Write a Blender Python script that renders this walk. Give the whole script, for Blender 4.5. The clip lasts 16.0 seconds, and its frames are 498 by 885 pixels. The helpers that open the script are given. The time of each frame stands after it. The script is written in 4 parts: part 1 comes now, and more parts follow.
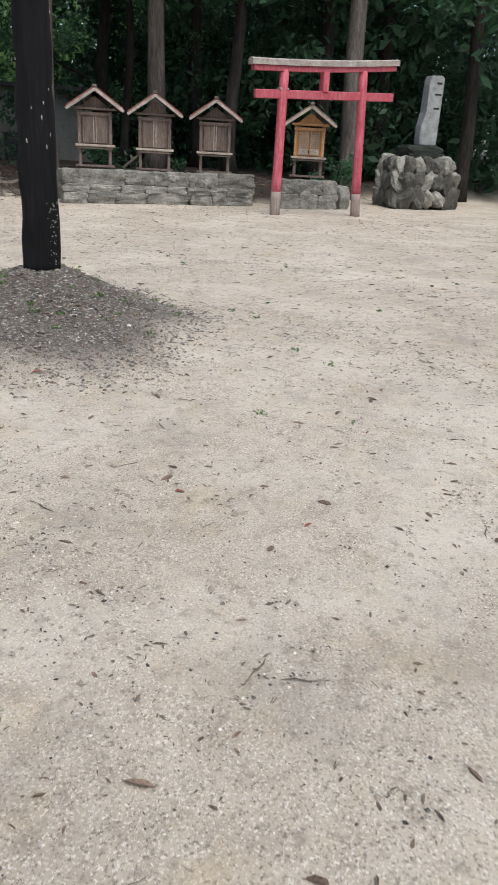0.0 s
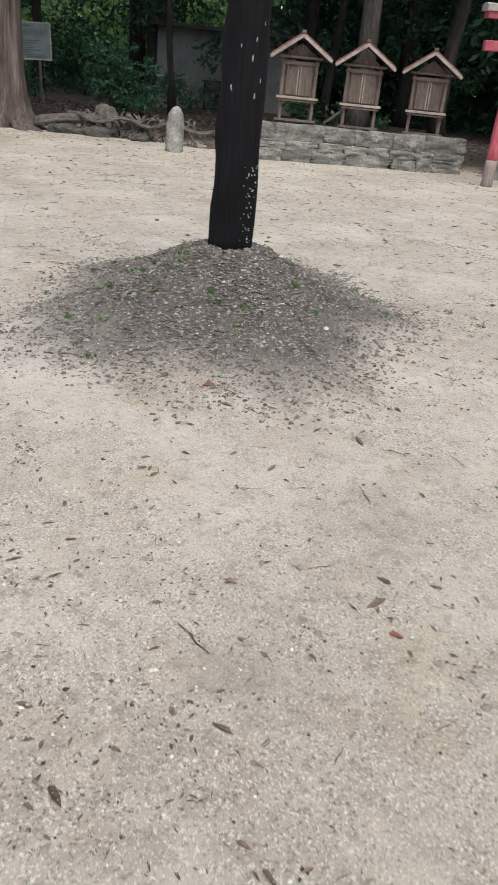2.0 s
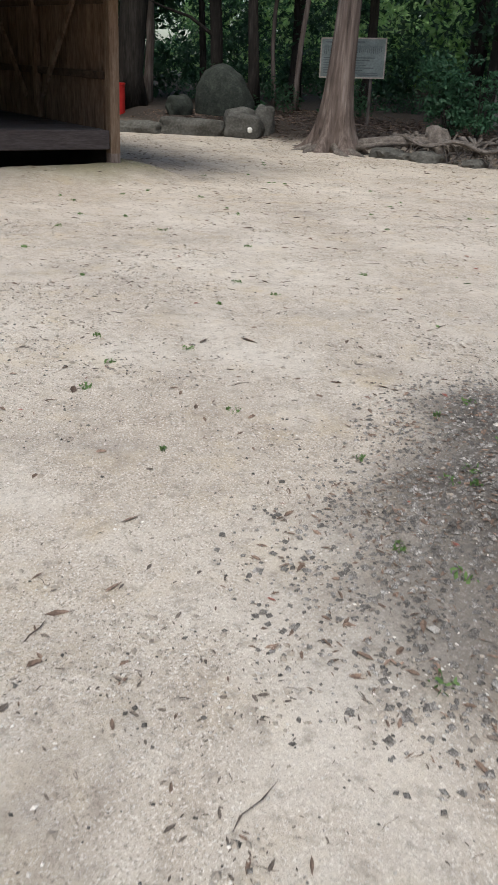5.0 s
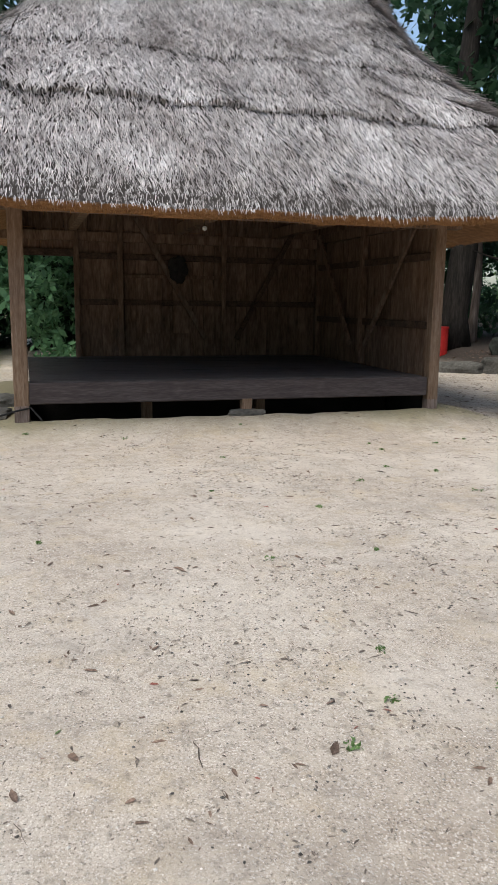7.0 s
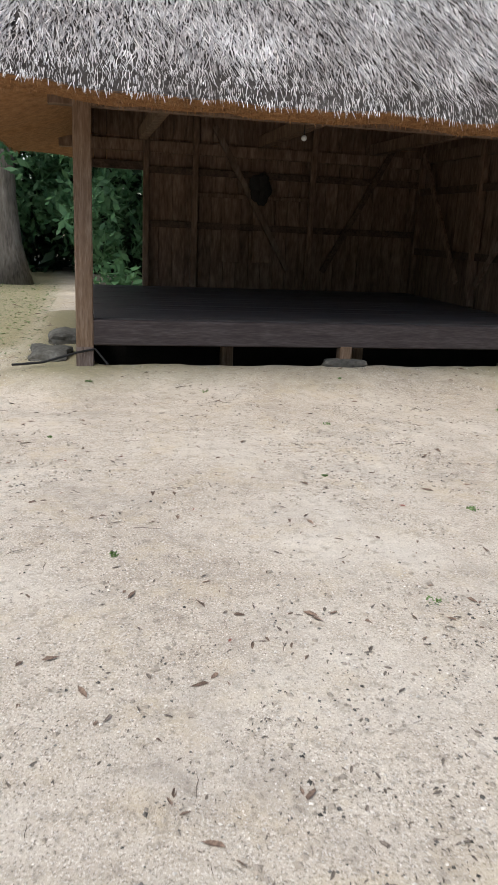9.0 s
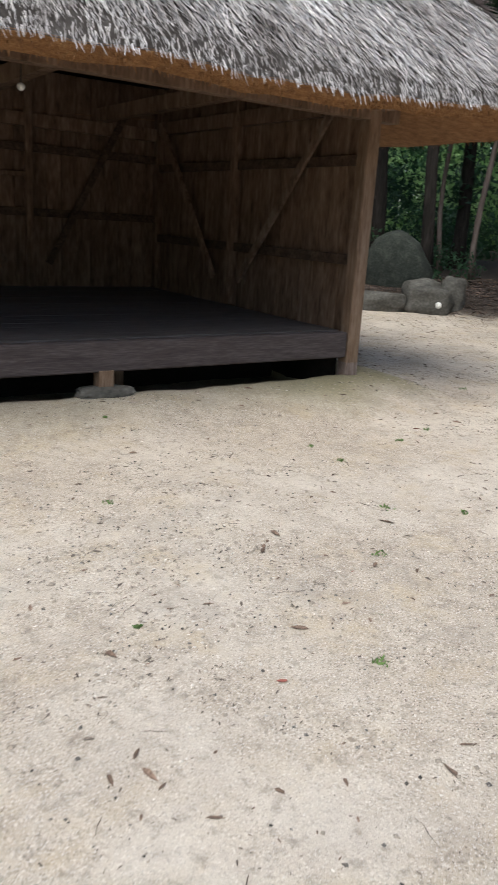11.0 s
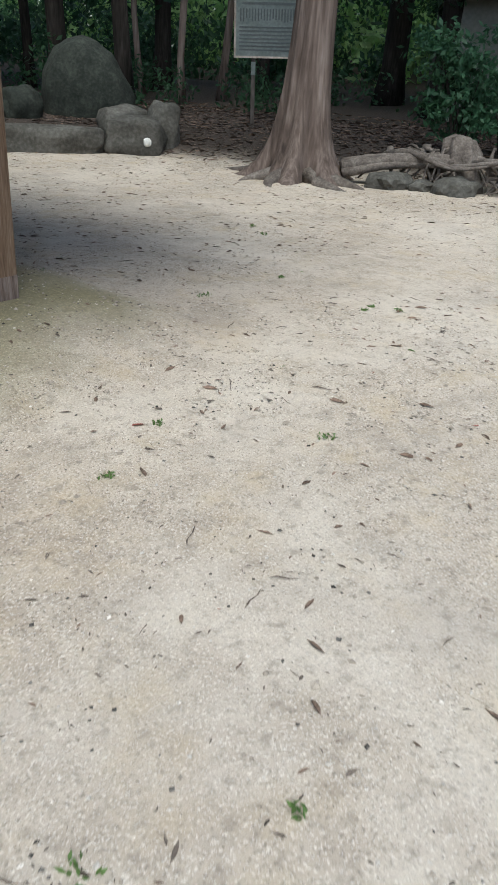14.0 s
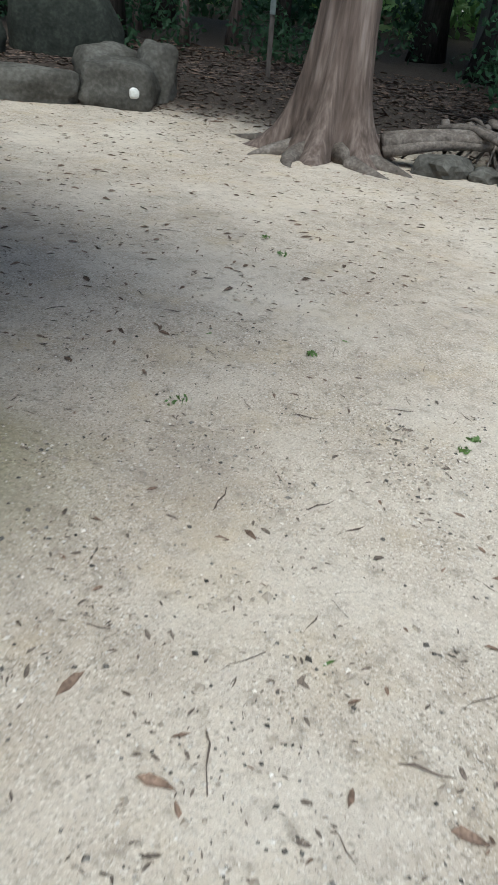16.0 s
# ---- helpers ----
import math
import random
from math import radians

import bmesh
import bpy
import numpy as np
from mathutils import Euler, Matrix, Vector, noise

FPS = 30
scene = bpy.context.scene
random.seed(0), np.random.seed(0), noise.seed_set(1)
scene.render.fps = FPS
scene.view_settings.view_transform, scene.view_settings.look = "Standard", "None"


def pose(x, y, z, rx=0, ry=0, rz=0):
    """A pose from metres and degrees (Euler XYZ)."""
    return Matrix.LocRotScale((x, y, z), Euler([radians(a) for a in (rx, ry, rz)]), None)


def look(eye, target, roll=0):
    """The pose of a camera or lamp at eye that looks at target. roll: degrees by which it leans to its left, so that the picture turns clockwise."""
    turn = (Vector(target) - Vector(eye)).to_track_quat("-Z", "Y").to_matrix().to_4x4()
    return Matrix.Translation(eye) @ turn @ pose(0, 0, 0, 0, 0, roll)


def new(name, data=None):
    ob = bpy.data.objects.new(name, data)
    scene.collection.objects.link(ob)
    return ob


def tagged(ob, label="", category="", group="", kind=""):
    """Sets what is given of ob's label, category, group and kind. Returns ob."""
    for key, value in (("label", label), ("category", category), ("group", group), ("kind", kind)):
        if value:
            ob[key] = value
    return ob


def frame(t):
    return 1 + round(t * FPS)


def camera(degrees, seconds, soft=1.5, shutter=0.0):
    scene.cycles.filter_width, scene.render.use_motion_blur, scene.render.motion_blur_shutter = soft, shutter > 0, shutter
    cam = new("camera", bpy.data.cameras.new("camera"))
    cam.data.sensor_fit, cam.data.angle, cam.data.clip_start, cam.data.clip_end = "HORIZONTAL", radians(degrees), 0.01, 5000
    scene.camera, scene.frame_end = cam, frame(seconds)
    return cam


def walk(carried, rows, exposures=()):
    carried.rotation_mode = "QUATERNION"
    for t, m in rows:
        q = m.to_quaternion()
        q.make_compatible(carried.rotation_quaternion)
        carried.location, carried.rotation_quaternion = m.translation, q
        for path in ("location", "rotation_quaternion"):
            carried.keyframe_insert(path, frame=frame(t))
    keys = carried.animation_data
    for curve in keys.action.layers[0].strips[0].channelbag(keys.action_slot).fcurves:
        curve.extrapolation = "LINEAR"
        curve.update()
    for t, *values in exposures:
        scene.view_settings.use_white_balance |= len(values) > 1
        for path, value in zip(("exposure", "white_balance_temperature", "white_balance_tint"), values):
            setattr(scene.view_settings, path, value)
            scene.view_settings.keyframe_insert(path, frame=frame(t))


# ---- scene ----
cam = camera(36.7, 16.0, shutter=0.2)
PATH = [
    (0, (-1.208, -3.99, 1.404), (0.525, -3.314, 0.67), 3.2),
    (0.5, (-0.953, -3.886, 1.413), (0.718, -3.092, 0.653), 3.3),
    (1, (-0.761, -3.734, 1.392), (0.853, -2.86, 0.596), 4.6),
    (1.5, (-0.572, -3.463, 1.407), (1.007, -2.544, 0.592), 5.6),
    (2, (-0.264, -3.21, 1.374), (1.24, -2.207, 0.519), 5.8),
    (2.5, (-0.068, -2.935, 1.378), (1.383, -1.846, 0.537), 6.1),
    (3, (0.064, -2.61, 1.412), (1.49, -1.459, 0.612), 3.8),
    (3.5, (0.32, -2.315, 1.419), (1.647, -1.057, 0.607), 2.2),
    (4, (0.516, -2.003, 1.38), (1.73, -0.671, 0.514), 3.9),
    (4.2, (0.594, -1.854, 1.403), (1.756, -0.488, 0.519), 4.1),
    (6.3, (1.527, -0.784, 1.494), (2.055, 1.026, 0.827), 1.7),
    (6.5, (1.525, -0.664, 1.524), (1.943, 1.213, 0.977), 1.2),
    (7, (1.491, -0.425, 1.545), (1.792, 1.519, 1.18), 0.8),
    (7.5, (1.486, -0.158, 1.522), (1.695, 1.793, 1.136), 1.0),
    (8, (1.462, 0.181, 1.529), (1.578, 2.128, 1.086), 1.7),
    (8.2, (1.404, 0.322, 1.515), (1.508, 2.265, 1.05), 1.9),
    (10.3, (1.077, 2.35, 1.617), (1.55, 4.191, 0.995), 4.2),
    (10.5, (1.119, 2.551, 1.619), (1.658, 4.377, 1.006), 4.1),
    (11, (1.266, 3.052, 1.582), (2.134, 4.763, 1.018), 3.6),
    (11.5, (1.552, 3.49, 1.55), (2.585, 5.069, 0.888), 3.3),
    (12, (1.844, 3.928, 1.51), (3.05, 5.353, 0.793), 4.3),
    (12.5, (2.173, 4.338, 1.496), (3.54, 5.572, 0.715), 2.9),
    (13, (2.563, 4.767, 1.494), (3.921, 5.992, 0.686), 4.8),
    (13.5, (2.951, 5.208, 1.449), (4.342, 6.345, 0.57), 3.3),
    (14, (3.406, 5.602, 1.423), (4.749, 6.773, 0.514), 3.9),
    (14.5, (3.832, 6.03, 1.384), (5.188, 7.188, 0.479), 5.7),
    (15, (4.276, 6.453, 1.355), (5.605, 7.612, 0.412), 6.5),
    (15.5, (4.673, 6.889, 1.357), (5.974, 8.047, 0.373), 8.1),
    (16, (5.142, 7.291, 1.319), (6.466, 8.399, 0.309), 7.7),
]
EXPOSURE = [(0, .48, 6450, 5), (4, .45, 6420, 5), (7, .53, 6480, 6), (11, .66, 6450, 5), (12.5, .63, 6350, 3), (14, .60, 6120, 1), (16, .62, 5980, -1)]
walk(cam, [(r[0], look(*r[1:])) for r in PATH], EXPOSURE)

# ---- light ----
world = bpy.data.worlds.new("sky")
scene.world = world
world.use_nodes = True
wn = world.node_tree.nodes
sky = wn.new("ShaderNodeTexSky")
sky.sky_type, sky.sun_disc = "NISHITA", False
sky.sun_elevation, sky.sun_rotation = radians(62), radians(222)
sky.dust_density, sky.ozone_density = 2.5, 0.6
wn["Background"].inputs["Strength"].default_value = 0.15
world.node_tree.links.new(sky.outputs[0], wn["Background"].inputs["Color"])
sun_data = bpy.data.lights.new("sun", "SUN")
sun_data.energy, sun_data.angle, sun_data.color = 1.55, radians(45), (1.0, 0.96, 0.9)
sun = new("sun", sun_data)
sun.matrix_world = look((0, 0, 30), (10.6, 11.6, 0))


# ---- materials ----
def material(name, colors, scale=5.0, rough=0.85, bump=0.3, stretch=(1, 1, 1), metal=0.0, vary=0.25, fine=8.0, detail=6.0):
    """Two-scale noise over a ramp of colours, with bump and a tint for each object and loose piece."""
    m = bpy.data.materials.new(name)
    m.use_nodes = True
    nt = m.node_tree
    n, l = nt.nodes, nt.links
    b = n["Principled BSDF"]
    b.inputs["Roughness"].default_value, b.inputs["Metallic"].default_value = rough, metal
    b.inputs["Specular IOR Level"].default_value = 0.25
    tc, mp = n.new("ShaderNodeTexCoord"), n.new("ShaderNodeMapping")
    mp.inputs["Scale"].default_value = stretch
    l.new(tc.outputs["Object"], mp.inputs["Vector"])
    oi, geo = n.new("ShaderNodeObjectInfo"), n.new("ShaderNodeNewGeometry")
    add = n.new("ShaderNodeVectorMath")
    add.operation = "ADD"
    mulr = n.new("ShaderNodeMath")
    mulr.operation, mulr.inputs[1].default_value = "MULTIPLY", 37.0
    l.new(oi.outputs["Random"], mulr.inputs[0])
    l.new(mp.outputs[0], add.inputs[0])
    l.new(mulr.outputs[0], add.inputs[1])
    big, small = n.new("ShaderNodeTexNoise"), n.new("ShaderNodeTexNoise")
    for tex, s in ((big, scale), (small, scale * fine)):
        tex.inputs["Scale"].default_value, tex.inputs["Detail"].default_value = s, detail
        l.new(add.outputs[0], tex.inputs["Vector"])
    mix = n.new("ShaderNodeMath")
    mix.operation = "MULTIPLY_ADD"
    mix.inputs[1].default_value = 0.45
    l.new(small.outputs["Fac"], mix.inputs[0])
    half = n.new("ShaderNodeMath")
    half.operation, half.inputs[1].default_value = "MULTIPLY", 0.55
    l.new(big.outputs["Fac"], half.inputs[0])
    l.new(half.outputs[0], mix.inputs[2])
    ramp = n.new("ShaderNodeValToRGB")
    el = ramp.color_ramp.elements
    while len(el) < len(colors):
        el.new(0.5)
    for i, c in enumerate(colors):
        el[i].position = 0.3 + 0.4 * i / max(1, len(colors) - 1)
        el[i].color = (*c, 1)
    l.new(mix.outputs[0], ramp.inputs["Fac"])
    hsv = n.new("ShaderNodeHueSaturation")
    ran = n.new("ShaderNodeMath")
    ran.operation = "ADD"
    l.new(oi.outputs["Random"], ran.inputs[0])
    l.new(geo.outputs["Random Per Island"], ran.inputs[1])
    val = n.new("ShaderNodeMapRange")
    val.inputs["From Max"].default_value = 2.0
    val.inputs["To Min"].default_value, val.inputs["To Max"].default_value = 1 - vary, 1 + vary
    l.new(ran.outputs[0], val.inputs["Value"])
    l.new(val.outputs[0], hsv.inputs["Value"])
    l.new(ramp.outputs["Color"], hsv.inputs["Color"])
    l.new(hsv.outputs["Color"], b.inputs["Base Color"])
    bm_ = n.new("ShaderNodeBump")
    bm_.inputs["Strength"].default_value, bm_.inputs["Distance"].default_value = bump, 0.02
    l.new(mix.outputs[0], bm_.inputs["Height"])
    l.new(bm_.outputs[0], b.inputs["Normal"])
    return m


def leaf_material(name, a, c, through_light=0.35, vary=0.4):
    m = material(name, (a, c), 1.2, 0.5, 0.0, vary=vary)
    nt = m.node_tree
    b = nt.nodes["Principled BSDF"]
    b.inputs["Specular IOR Level"].default_value = 0.35
    tr, mx = nt.nodes.new("ShaderNodeBsdfTranslucent"), nt.nodes.new("ShaderNodeMixShader")
    mx.inputs[0].default_value = through_light
    col = b.inputs["Base Color"].links[0].from_socket
    nt.links.new(col, tr.inputs["Color"])
    nt.links.new(b.outputs[0], mx.inputs[1])
    nt.links.new(tr.outputs[0], mx.inputs[2])
    nt.links.new(mx.outputs[0], nt.nodes["Material Output"].inputs["Surface"])
    return m


M = {}
M["bark_cedar"] = material("cedar_bark", ((.042, .031, .026), (.155, .118, .101), (.31, .255, .228)), 9, .95, 1.0, (1, 1, .07), fine=3)
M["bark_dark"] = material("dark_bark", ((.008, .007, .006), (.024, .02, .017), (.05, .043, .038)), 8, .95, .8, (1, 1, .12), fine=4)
M["bark_grey"] = material("grey_bark", ((.04, .034, .03), (.10, .084, .074), (.17, .148, .132)), 8, .95, .8, (1, 1, .15), fine=4)
M["bark_pale"] = material("pale_bark", ((.07, .062, .056), (.17, .15, .135), (.26, .24, .22)), 8, .95, .8, (1, 1, .15), fine=4)
M["root"] = material("bare_root", ((.05, .042, .036), (.135, .115, .10), (.25, .222, .198)), 7, .95, .8, fine=5)
M["char"] = material("charred_wood", ((.003, .003, .0035), (.006, .006, .007), (.014, .014, .016)), 10, .9, .9, (1, 1, .1), fine=5)
M["pitch_white"] = material("pale_resin", ((.3, .29, .27), (.55, .53, .5)), 20, .8, .3)
M["old_wood"] = material("weathered_wood", ((.085, .06, .048), (.18, .135, .115), (.30, .245, .215)), 6, .85, .5, (8, 8, .6), fine=4)
M["hut_wood"] = material("brown_board", ((.058, .035, .022), (.15, .095, .063), (.245, .168, .118)), 4, .8, .2, (2.2, 2.2, .45), fine=4)
M["brace_wood"] = material("brown_brace_wood", ((.075, .048, .033), (.145, .098, .068), (.22, .16, .12)), 4, .8, .3, (2, 2, .6), fine=4)
M["rail_wood"] = material("dark_rail_wood", ((.03, .019, .013), (.072, .045, .031), (.12, .08, .057)), 4, .8, .2, (2, 2, 2), fine=4)
M["post_wood"] = material("hut_post_wood", ((.10, .062, .038), (.185, .122, .08), (.29, .215, .16)), 5, .8, .5, (7, 7, .5), fine=4)
M["deck"] = material("grey_deck_board", ((.035, .03, .029), (.07, .062, .06), (.12, .11, .108)), 5, .55, .3, (.5, 7, 7), fine=4)
M["deck_edge"] = material("dark_deck_beam", ((.032, .025, .025), (.055, .044, .043), (.09, .076, .075)), 4, .65, .2, (.6, 6, 6), fine=4)
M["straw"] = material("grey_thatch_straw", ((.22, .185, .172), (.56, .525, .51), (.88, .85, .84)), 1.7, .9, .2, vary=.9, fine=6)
# thatch body far darker than the straw: shade between the stalks, put into colour
M["straw_gap_shade"] = material("thatch_body_shade", ((.03, .025, .022), (.065, .056, .05), (.11, .10, .093)), 5, .95, .8, fine=8)
M["straw_brown"] = material("brown_thatch_edge", ((.13, .062, .026), (.27, .135, .055), (.38, .21, .10)), 9, .95, .9, (1, 1, 4), fine=5)
M["red"] = material("faded_red_paint", ((.30, .05, .068), (.45, .09, .12), (.52, .19, .21)), 4, .6, .3, (5, 5, .6), fine=4)
M["red_bottom"] = material("worn_post_foot", ((.15, .11, .095), (.26, .21, .19), (.36, .28, .26)), 6, .9, .5, (6, 6, .5), fine=4)
M["cap_wood"] = material("bleached_beam", ((.2, .16, .14), (.36, .31, .28), (.5, .46, .43)), 5, .9, .5, fine=5)
M["pale_wood"] = material("pale_trim_wood", ((.22, .175, .14), (.37, .31, .26), (.48, .42, .37)), 6, .85, .4, fine=4)
M["orange_wood"] = material("warm_new_wood", ((.34, .17, .075), (.5, .28, .13), (.6, .38, .21)), 6, .7, .3, (7, 7, .6), fine=4)
M["roof_red"] = material("faded_red_roof", ((.13, .05, .042), (.21, .088, .075), (.28, .16, .14)), 6, .8, .4, fine=5)
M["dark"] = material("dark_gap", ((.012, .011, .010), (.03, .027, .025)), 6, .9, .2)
M["stone"] = material("lichen_stone", ((.09, .086, .075), (.24, .23, .205), (.43, .42, .38)), 4, .95, 1.0, fine=6, vary=.4)
M["stone_moss"] = material("mossy_grey_stone", ((.04, .038, .033), (.095, .091, .08), (.18, .174, .158)), 3, .95, .9, fine=7)
M["stone_dark"] = material("dark_boulder_stone", ((.014, .017, .014), (.032, .037, .031), (.065, .072, .06)), 4, .95, .9, fine=6)
M["stone_grey"] = material("grey_stele_stone", ((.16, .165, .165), (.27, .28, .28), (.38, .39, .385)), 5, .9, .6, fine=6)
M["white_spot"] = material("white_lichen", ((.6, .6, .57), (.75, .75, .72)), 30, .9, .3)
M["plaster"] = material("dull_plaster", ((.14, .137, .122), (.19, .186, .165), (.23, .226, .203)), 2, .95, .2)
M["metal_dark"] = material("dark_sheet_roof", ((.02, .02, .02), (.05, .05, .05)), 3, .7, .2)
M["sign_face"] = material("weathered_sign_face", ((.10, .12, .112), (.15, .172, .163), (.21, .232, .222)), 3, .5, .1)
M["ink"] = material("faded_ink", ((.07, .08, .08), (.13, .14, .14)), 20, .7, .1)
M["red_tin"] = material("red_enamel", ((.42, .02, .02), (.55, .04, .035)), 6, .45, .1)
M["bulb"] = material("white_bulb_glass", ((.7, .7, .68), (.8, .8, .78)), 6, .25, .0)
M["cable"] = material("black_cable", ((.01, .01, .01), (.03, .03, .03)), 6, .6, .0)
M["pebble"] = material("pale_grit", ((.3, .27, .235), (.52, .48, .43), (.74, .70, .64)), 30, .85, .3, vary=.5)
M["clod"] = material("soil_clod", ((.27, .225, .18), (.4, .345, .285), (.52, .46, .395)), 30, .95, .3, vary=.3)
M["grit_dark"] = material("mound_gravel", ((.03, .027, .024), (.12, .108, .097), (.40, .375, .345)), 30, .9, .3, vary=.8)
M["dead_leaf"] = material("dead_leaf", ((.06, .042, .032), (.16, .11, .082), (.30, .21, .16)), 14, .85, .4, vary=.5)
M["litter_leaf"] = material("dark_leaf_litter", ((.035, .026, .022), (.095, .07, .058), (.2, .155, .135)), 14, .85, .4, vary=.6)
M["red_leaf"] = material("red_fallen_leaf", ((.17, .055, .04), (.30, .11, .085)), 14, .7, .3)
M["twig"] = material("fallen_twig", ((.06, .045, .035), (.15, .12, .1)), 14, .9, .4)
M["chip"] = material("dark_leaf_crumb", ((.045, .036, .03), (.12, .097, .08), (.24, .2, .17)), 30, .9, .2, vary=.5)
M["weed"] = leaf_material("green_weed", (.08, .15, .045), (.18, .28, .09), .3)
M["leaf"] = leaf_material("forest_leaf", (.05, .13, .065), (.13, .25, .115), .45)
# darker copy of the forest leaf: the wood's shade is put into its colour
M["leaf_deep"] = leaf_material("shaded_forest_leaf", (.022, .06, .032), (.06, .125, .06), .4)
# pale copy of the forest leaf, with sunlight put into its colour
M["leaf_light"] = leaf_material("sunlit_tint_leaf", (.22, .42, .16), (.5, .68, .32), .65)
M["leaf_bush"] = leaf_material("shrub_leaf", (.028, .085, .045), (.07, .165, .08), .3)


def ground_material():
    m = material("sandy_ground", ((.365, .30, .236), (.49, .42, .340), (.60, .53, .443)), .55, .95, .0, vary=0.0, fine=14)
    nt = m.node_tree
    n, l = nt.nodes, nt.links
    b = n["Principled BSDF"]
    base = b.inputs["Base Color"].links[0].from_socket
    tc = n.new("ShaderNodeTexCoord")

    def noise_(scale, detail=5.0):
        t = n.new("ShaderNodeTexNoise")
        t.inputs["Scale"].default_value, t.inputs["Detail"].default_value = scale, detail
        t.inputs["Roughness"].default_value = 0.7
        l.new(tc.outputs["Object"], t.inputs["Vector"])
        return t.outputs["Fac"]

    def ramp_(src, p0, p1):
        r = n.new("ShaderNodeMapRange")
        r.inputs["From Min"].default_value, r.inputs["From Max"].default_value = p0, p1
        l.new(src, r.inputs["Value"])
        return r.outputs[0]

    def over(col, fac, rgb):
        x = n.new("ShaderNodeMix")
        x.data_type = "RGBA"
        l.new(fac, x.inputs["Factor"])
        l.new(col, x.inputs["A"])
        if isinstance(rgb, tuple):
            x.inputs["B"].default_value = (*rgb, 1)
        else:
            l.new(rgb, x.inputs["B"])
        return x.outputs["Result"]

    def times(a, c):
        x = n.new("ShaderNodeMath")
        x.operation = "MULTIPLY"
        l.new(a, x.inputs[0])
        if isinstance(c, float):
            x.inputs[1].default_value = c
        else:
            l.new(c, x.inputs[1])
        return x.outputs[0]

    grains = noise_(95, 3)
    col = over(base, times(ramp_(grains, .53, .66), .85), (.14, .115, .09))
    col = over(col, times(ramp_(noise_(38, 4), .58, .70), .7), (.20, .165, .13))
    col = over(col, times(ramp_(noise_(120, 2), .54, .66), .75), (.80, .75, .675))
    col = over(col, times(ramp_(noise_(2.3), .52, .72), .6), (.50, .40, .262))
    col = over(col, times(ramp_(noise_(1.1), .52, .72), .6), (.30, .262, .225))
    col = over(col, times(ramp_(noise_(.7), .48, .66), .6), (.66, .595, .51))
    col = over(col, times(ramp_(noise_(16, 6), .53, .68), .6), (.24, .20, .16))
    for name, rgb in (("moss", (.215, .195, .11)), ("gravel", (.115, .10, .086)), ("litter", (.045, .036, .03))):
        at = n.new("ShaderNodeAttribute")
        at.attribute_name = name
        tone = over(base, ramp_(base, 0, 0.001), rgb)
        speck = over(tone, times(ramp_(noise_(60, 4), .5, .7), .6), tuple(min(1, v * 2.6) for v in rgb))
        col = over(col, at.outputs["Fac"], speck)
    l.new(col, b.inputs["Base Color"])
    b1 = n["Bump"]
    b1.inputs["Strength"].default_value, b1.inputs["Distance"].default_value = 0.7, 0.016
    l.new(noise_(42, 9), b1.inputs["Height"])
    return m


M["ground"] = ground_material()


# ---- helpers for building ----
def mesh_from(name, bm, mat):
    me = bpy.data.meshes.new(name)
    bm.to_mesh(me)
    bm.free()
    me.materials.append(mat)
    return me


def part(name, bm, mat, parent, label="", smooth=False):
    me = mesh_from(name, bm, mat)
    if smooth:
        me.shade_smooth()
    ob = new(name, me)
    ob.parent = parent
    if label:
        tagged(ob, label)
    return ob


def thing(name, m, label, category, group=""):
    ob = new(name)
    ob.empty_display_size = 0.2
    ob.matrix_world = m
    return tagged(ob, label, category, group)


def box(bm, c, s, rot=(0, 0, 0), bevel=0.0):
    r = bmesh.ops.create_cube(bm, size=1.0, matrix=pose(*c, *rot) @ Matrix.Diagonal((*s, 1)))
    if bevel:
        es = list({e for v in r["verts"] for e in v.link_edges})
        bmesh.ops.bevel(bm, geom=es, offset=bevel, segments=1, affect="EDGES")
    return bm


def beam(bm, a, b, w, h, bevel=0.006):
    """A squared timber from a to b, w wide and h high."""
    a, b = Vector(a), Vector(b)
    d = b - a
    q = d.to_track_quat("X", "Z").to_matrix().to_4x4()
    r = bmesh.ops.create_cube(bm, size=1.0, matrix=Matrix.Translation((a + b) / 2) @ q @ Matrix.Diagonal((d.length, w, h, 1)))
    if bevel:
        es = list({e for v in r["verts"] for e in v.link_edges})
        bmesh.ops.bevel(bm, geom=es, offset=bevel, segments=1, affect="EDGES")
    return bm


def tube(bm, pts, radii, seg=10, wobble=0.0, flute=0.0, cap=True):
    """A round limb through the points, with uneven rings."""
    rings, off = [], random.uniform(0, 9)
    pts = [Vector(p) for p in pts]
    for i, (p, r) in enumerate(zip(pts, radii)):
        d = (pts[min(i + 1, len(pts) - 1)] - pts[max(i - 1, 0)]).normalized()
        u = d.cross(Vector((0, 1, 0)) if abs(d.y) < .9 else Vector((1, 0, 0))).normalized()
        v = d.cross(u)
        ring = []
        for k in range(seg):
            a = 2 * math.pi * k / seg
            f = 1 + wobble * noise.noise(Vector((math.cos(a) * 1.5 + off, math.sin(a) * 1.5, i * .35)))
            f += flute * math.sin(a * 7 + off + i * .05) * (1 if k % 2 else .6)
            ring.append(bm.verts.new(p + (u * math.cos(a) + v * math.sin(a)) * r * f))
        rings.append(ring)
    for A, B in zip(rings, rings[1:]):
        for k in range(seg):
            bm.faces.new((A[k], A[(k + 1) % seg], B[(k + 1) % seg], B[k]))
    if cap:
        bm.faces.new(rings[0][::-1])
        bm.faces.new(rings[-1])
    return bm


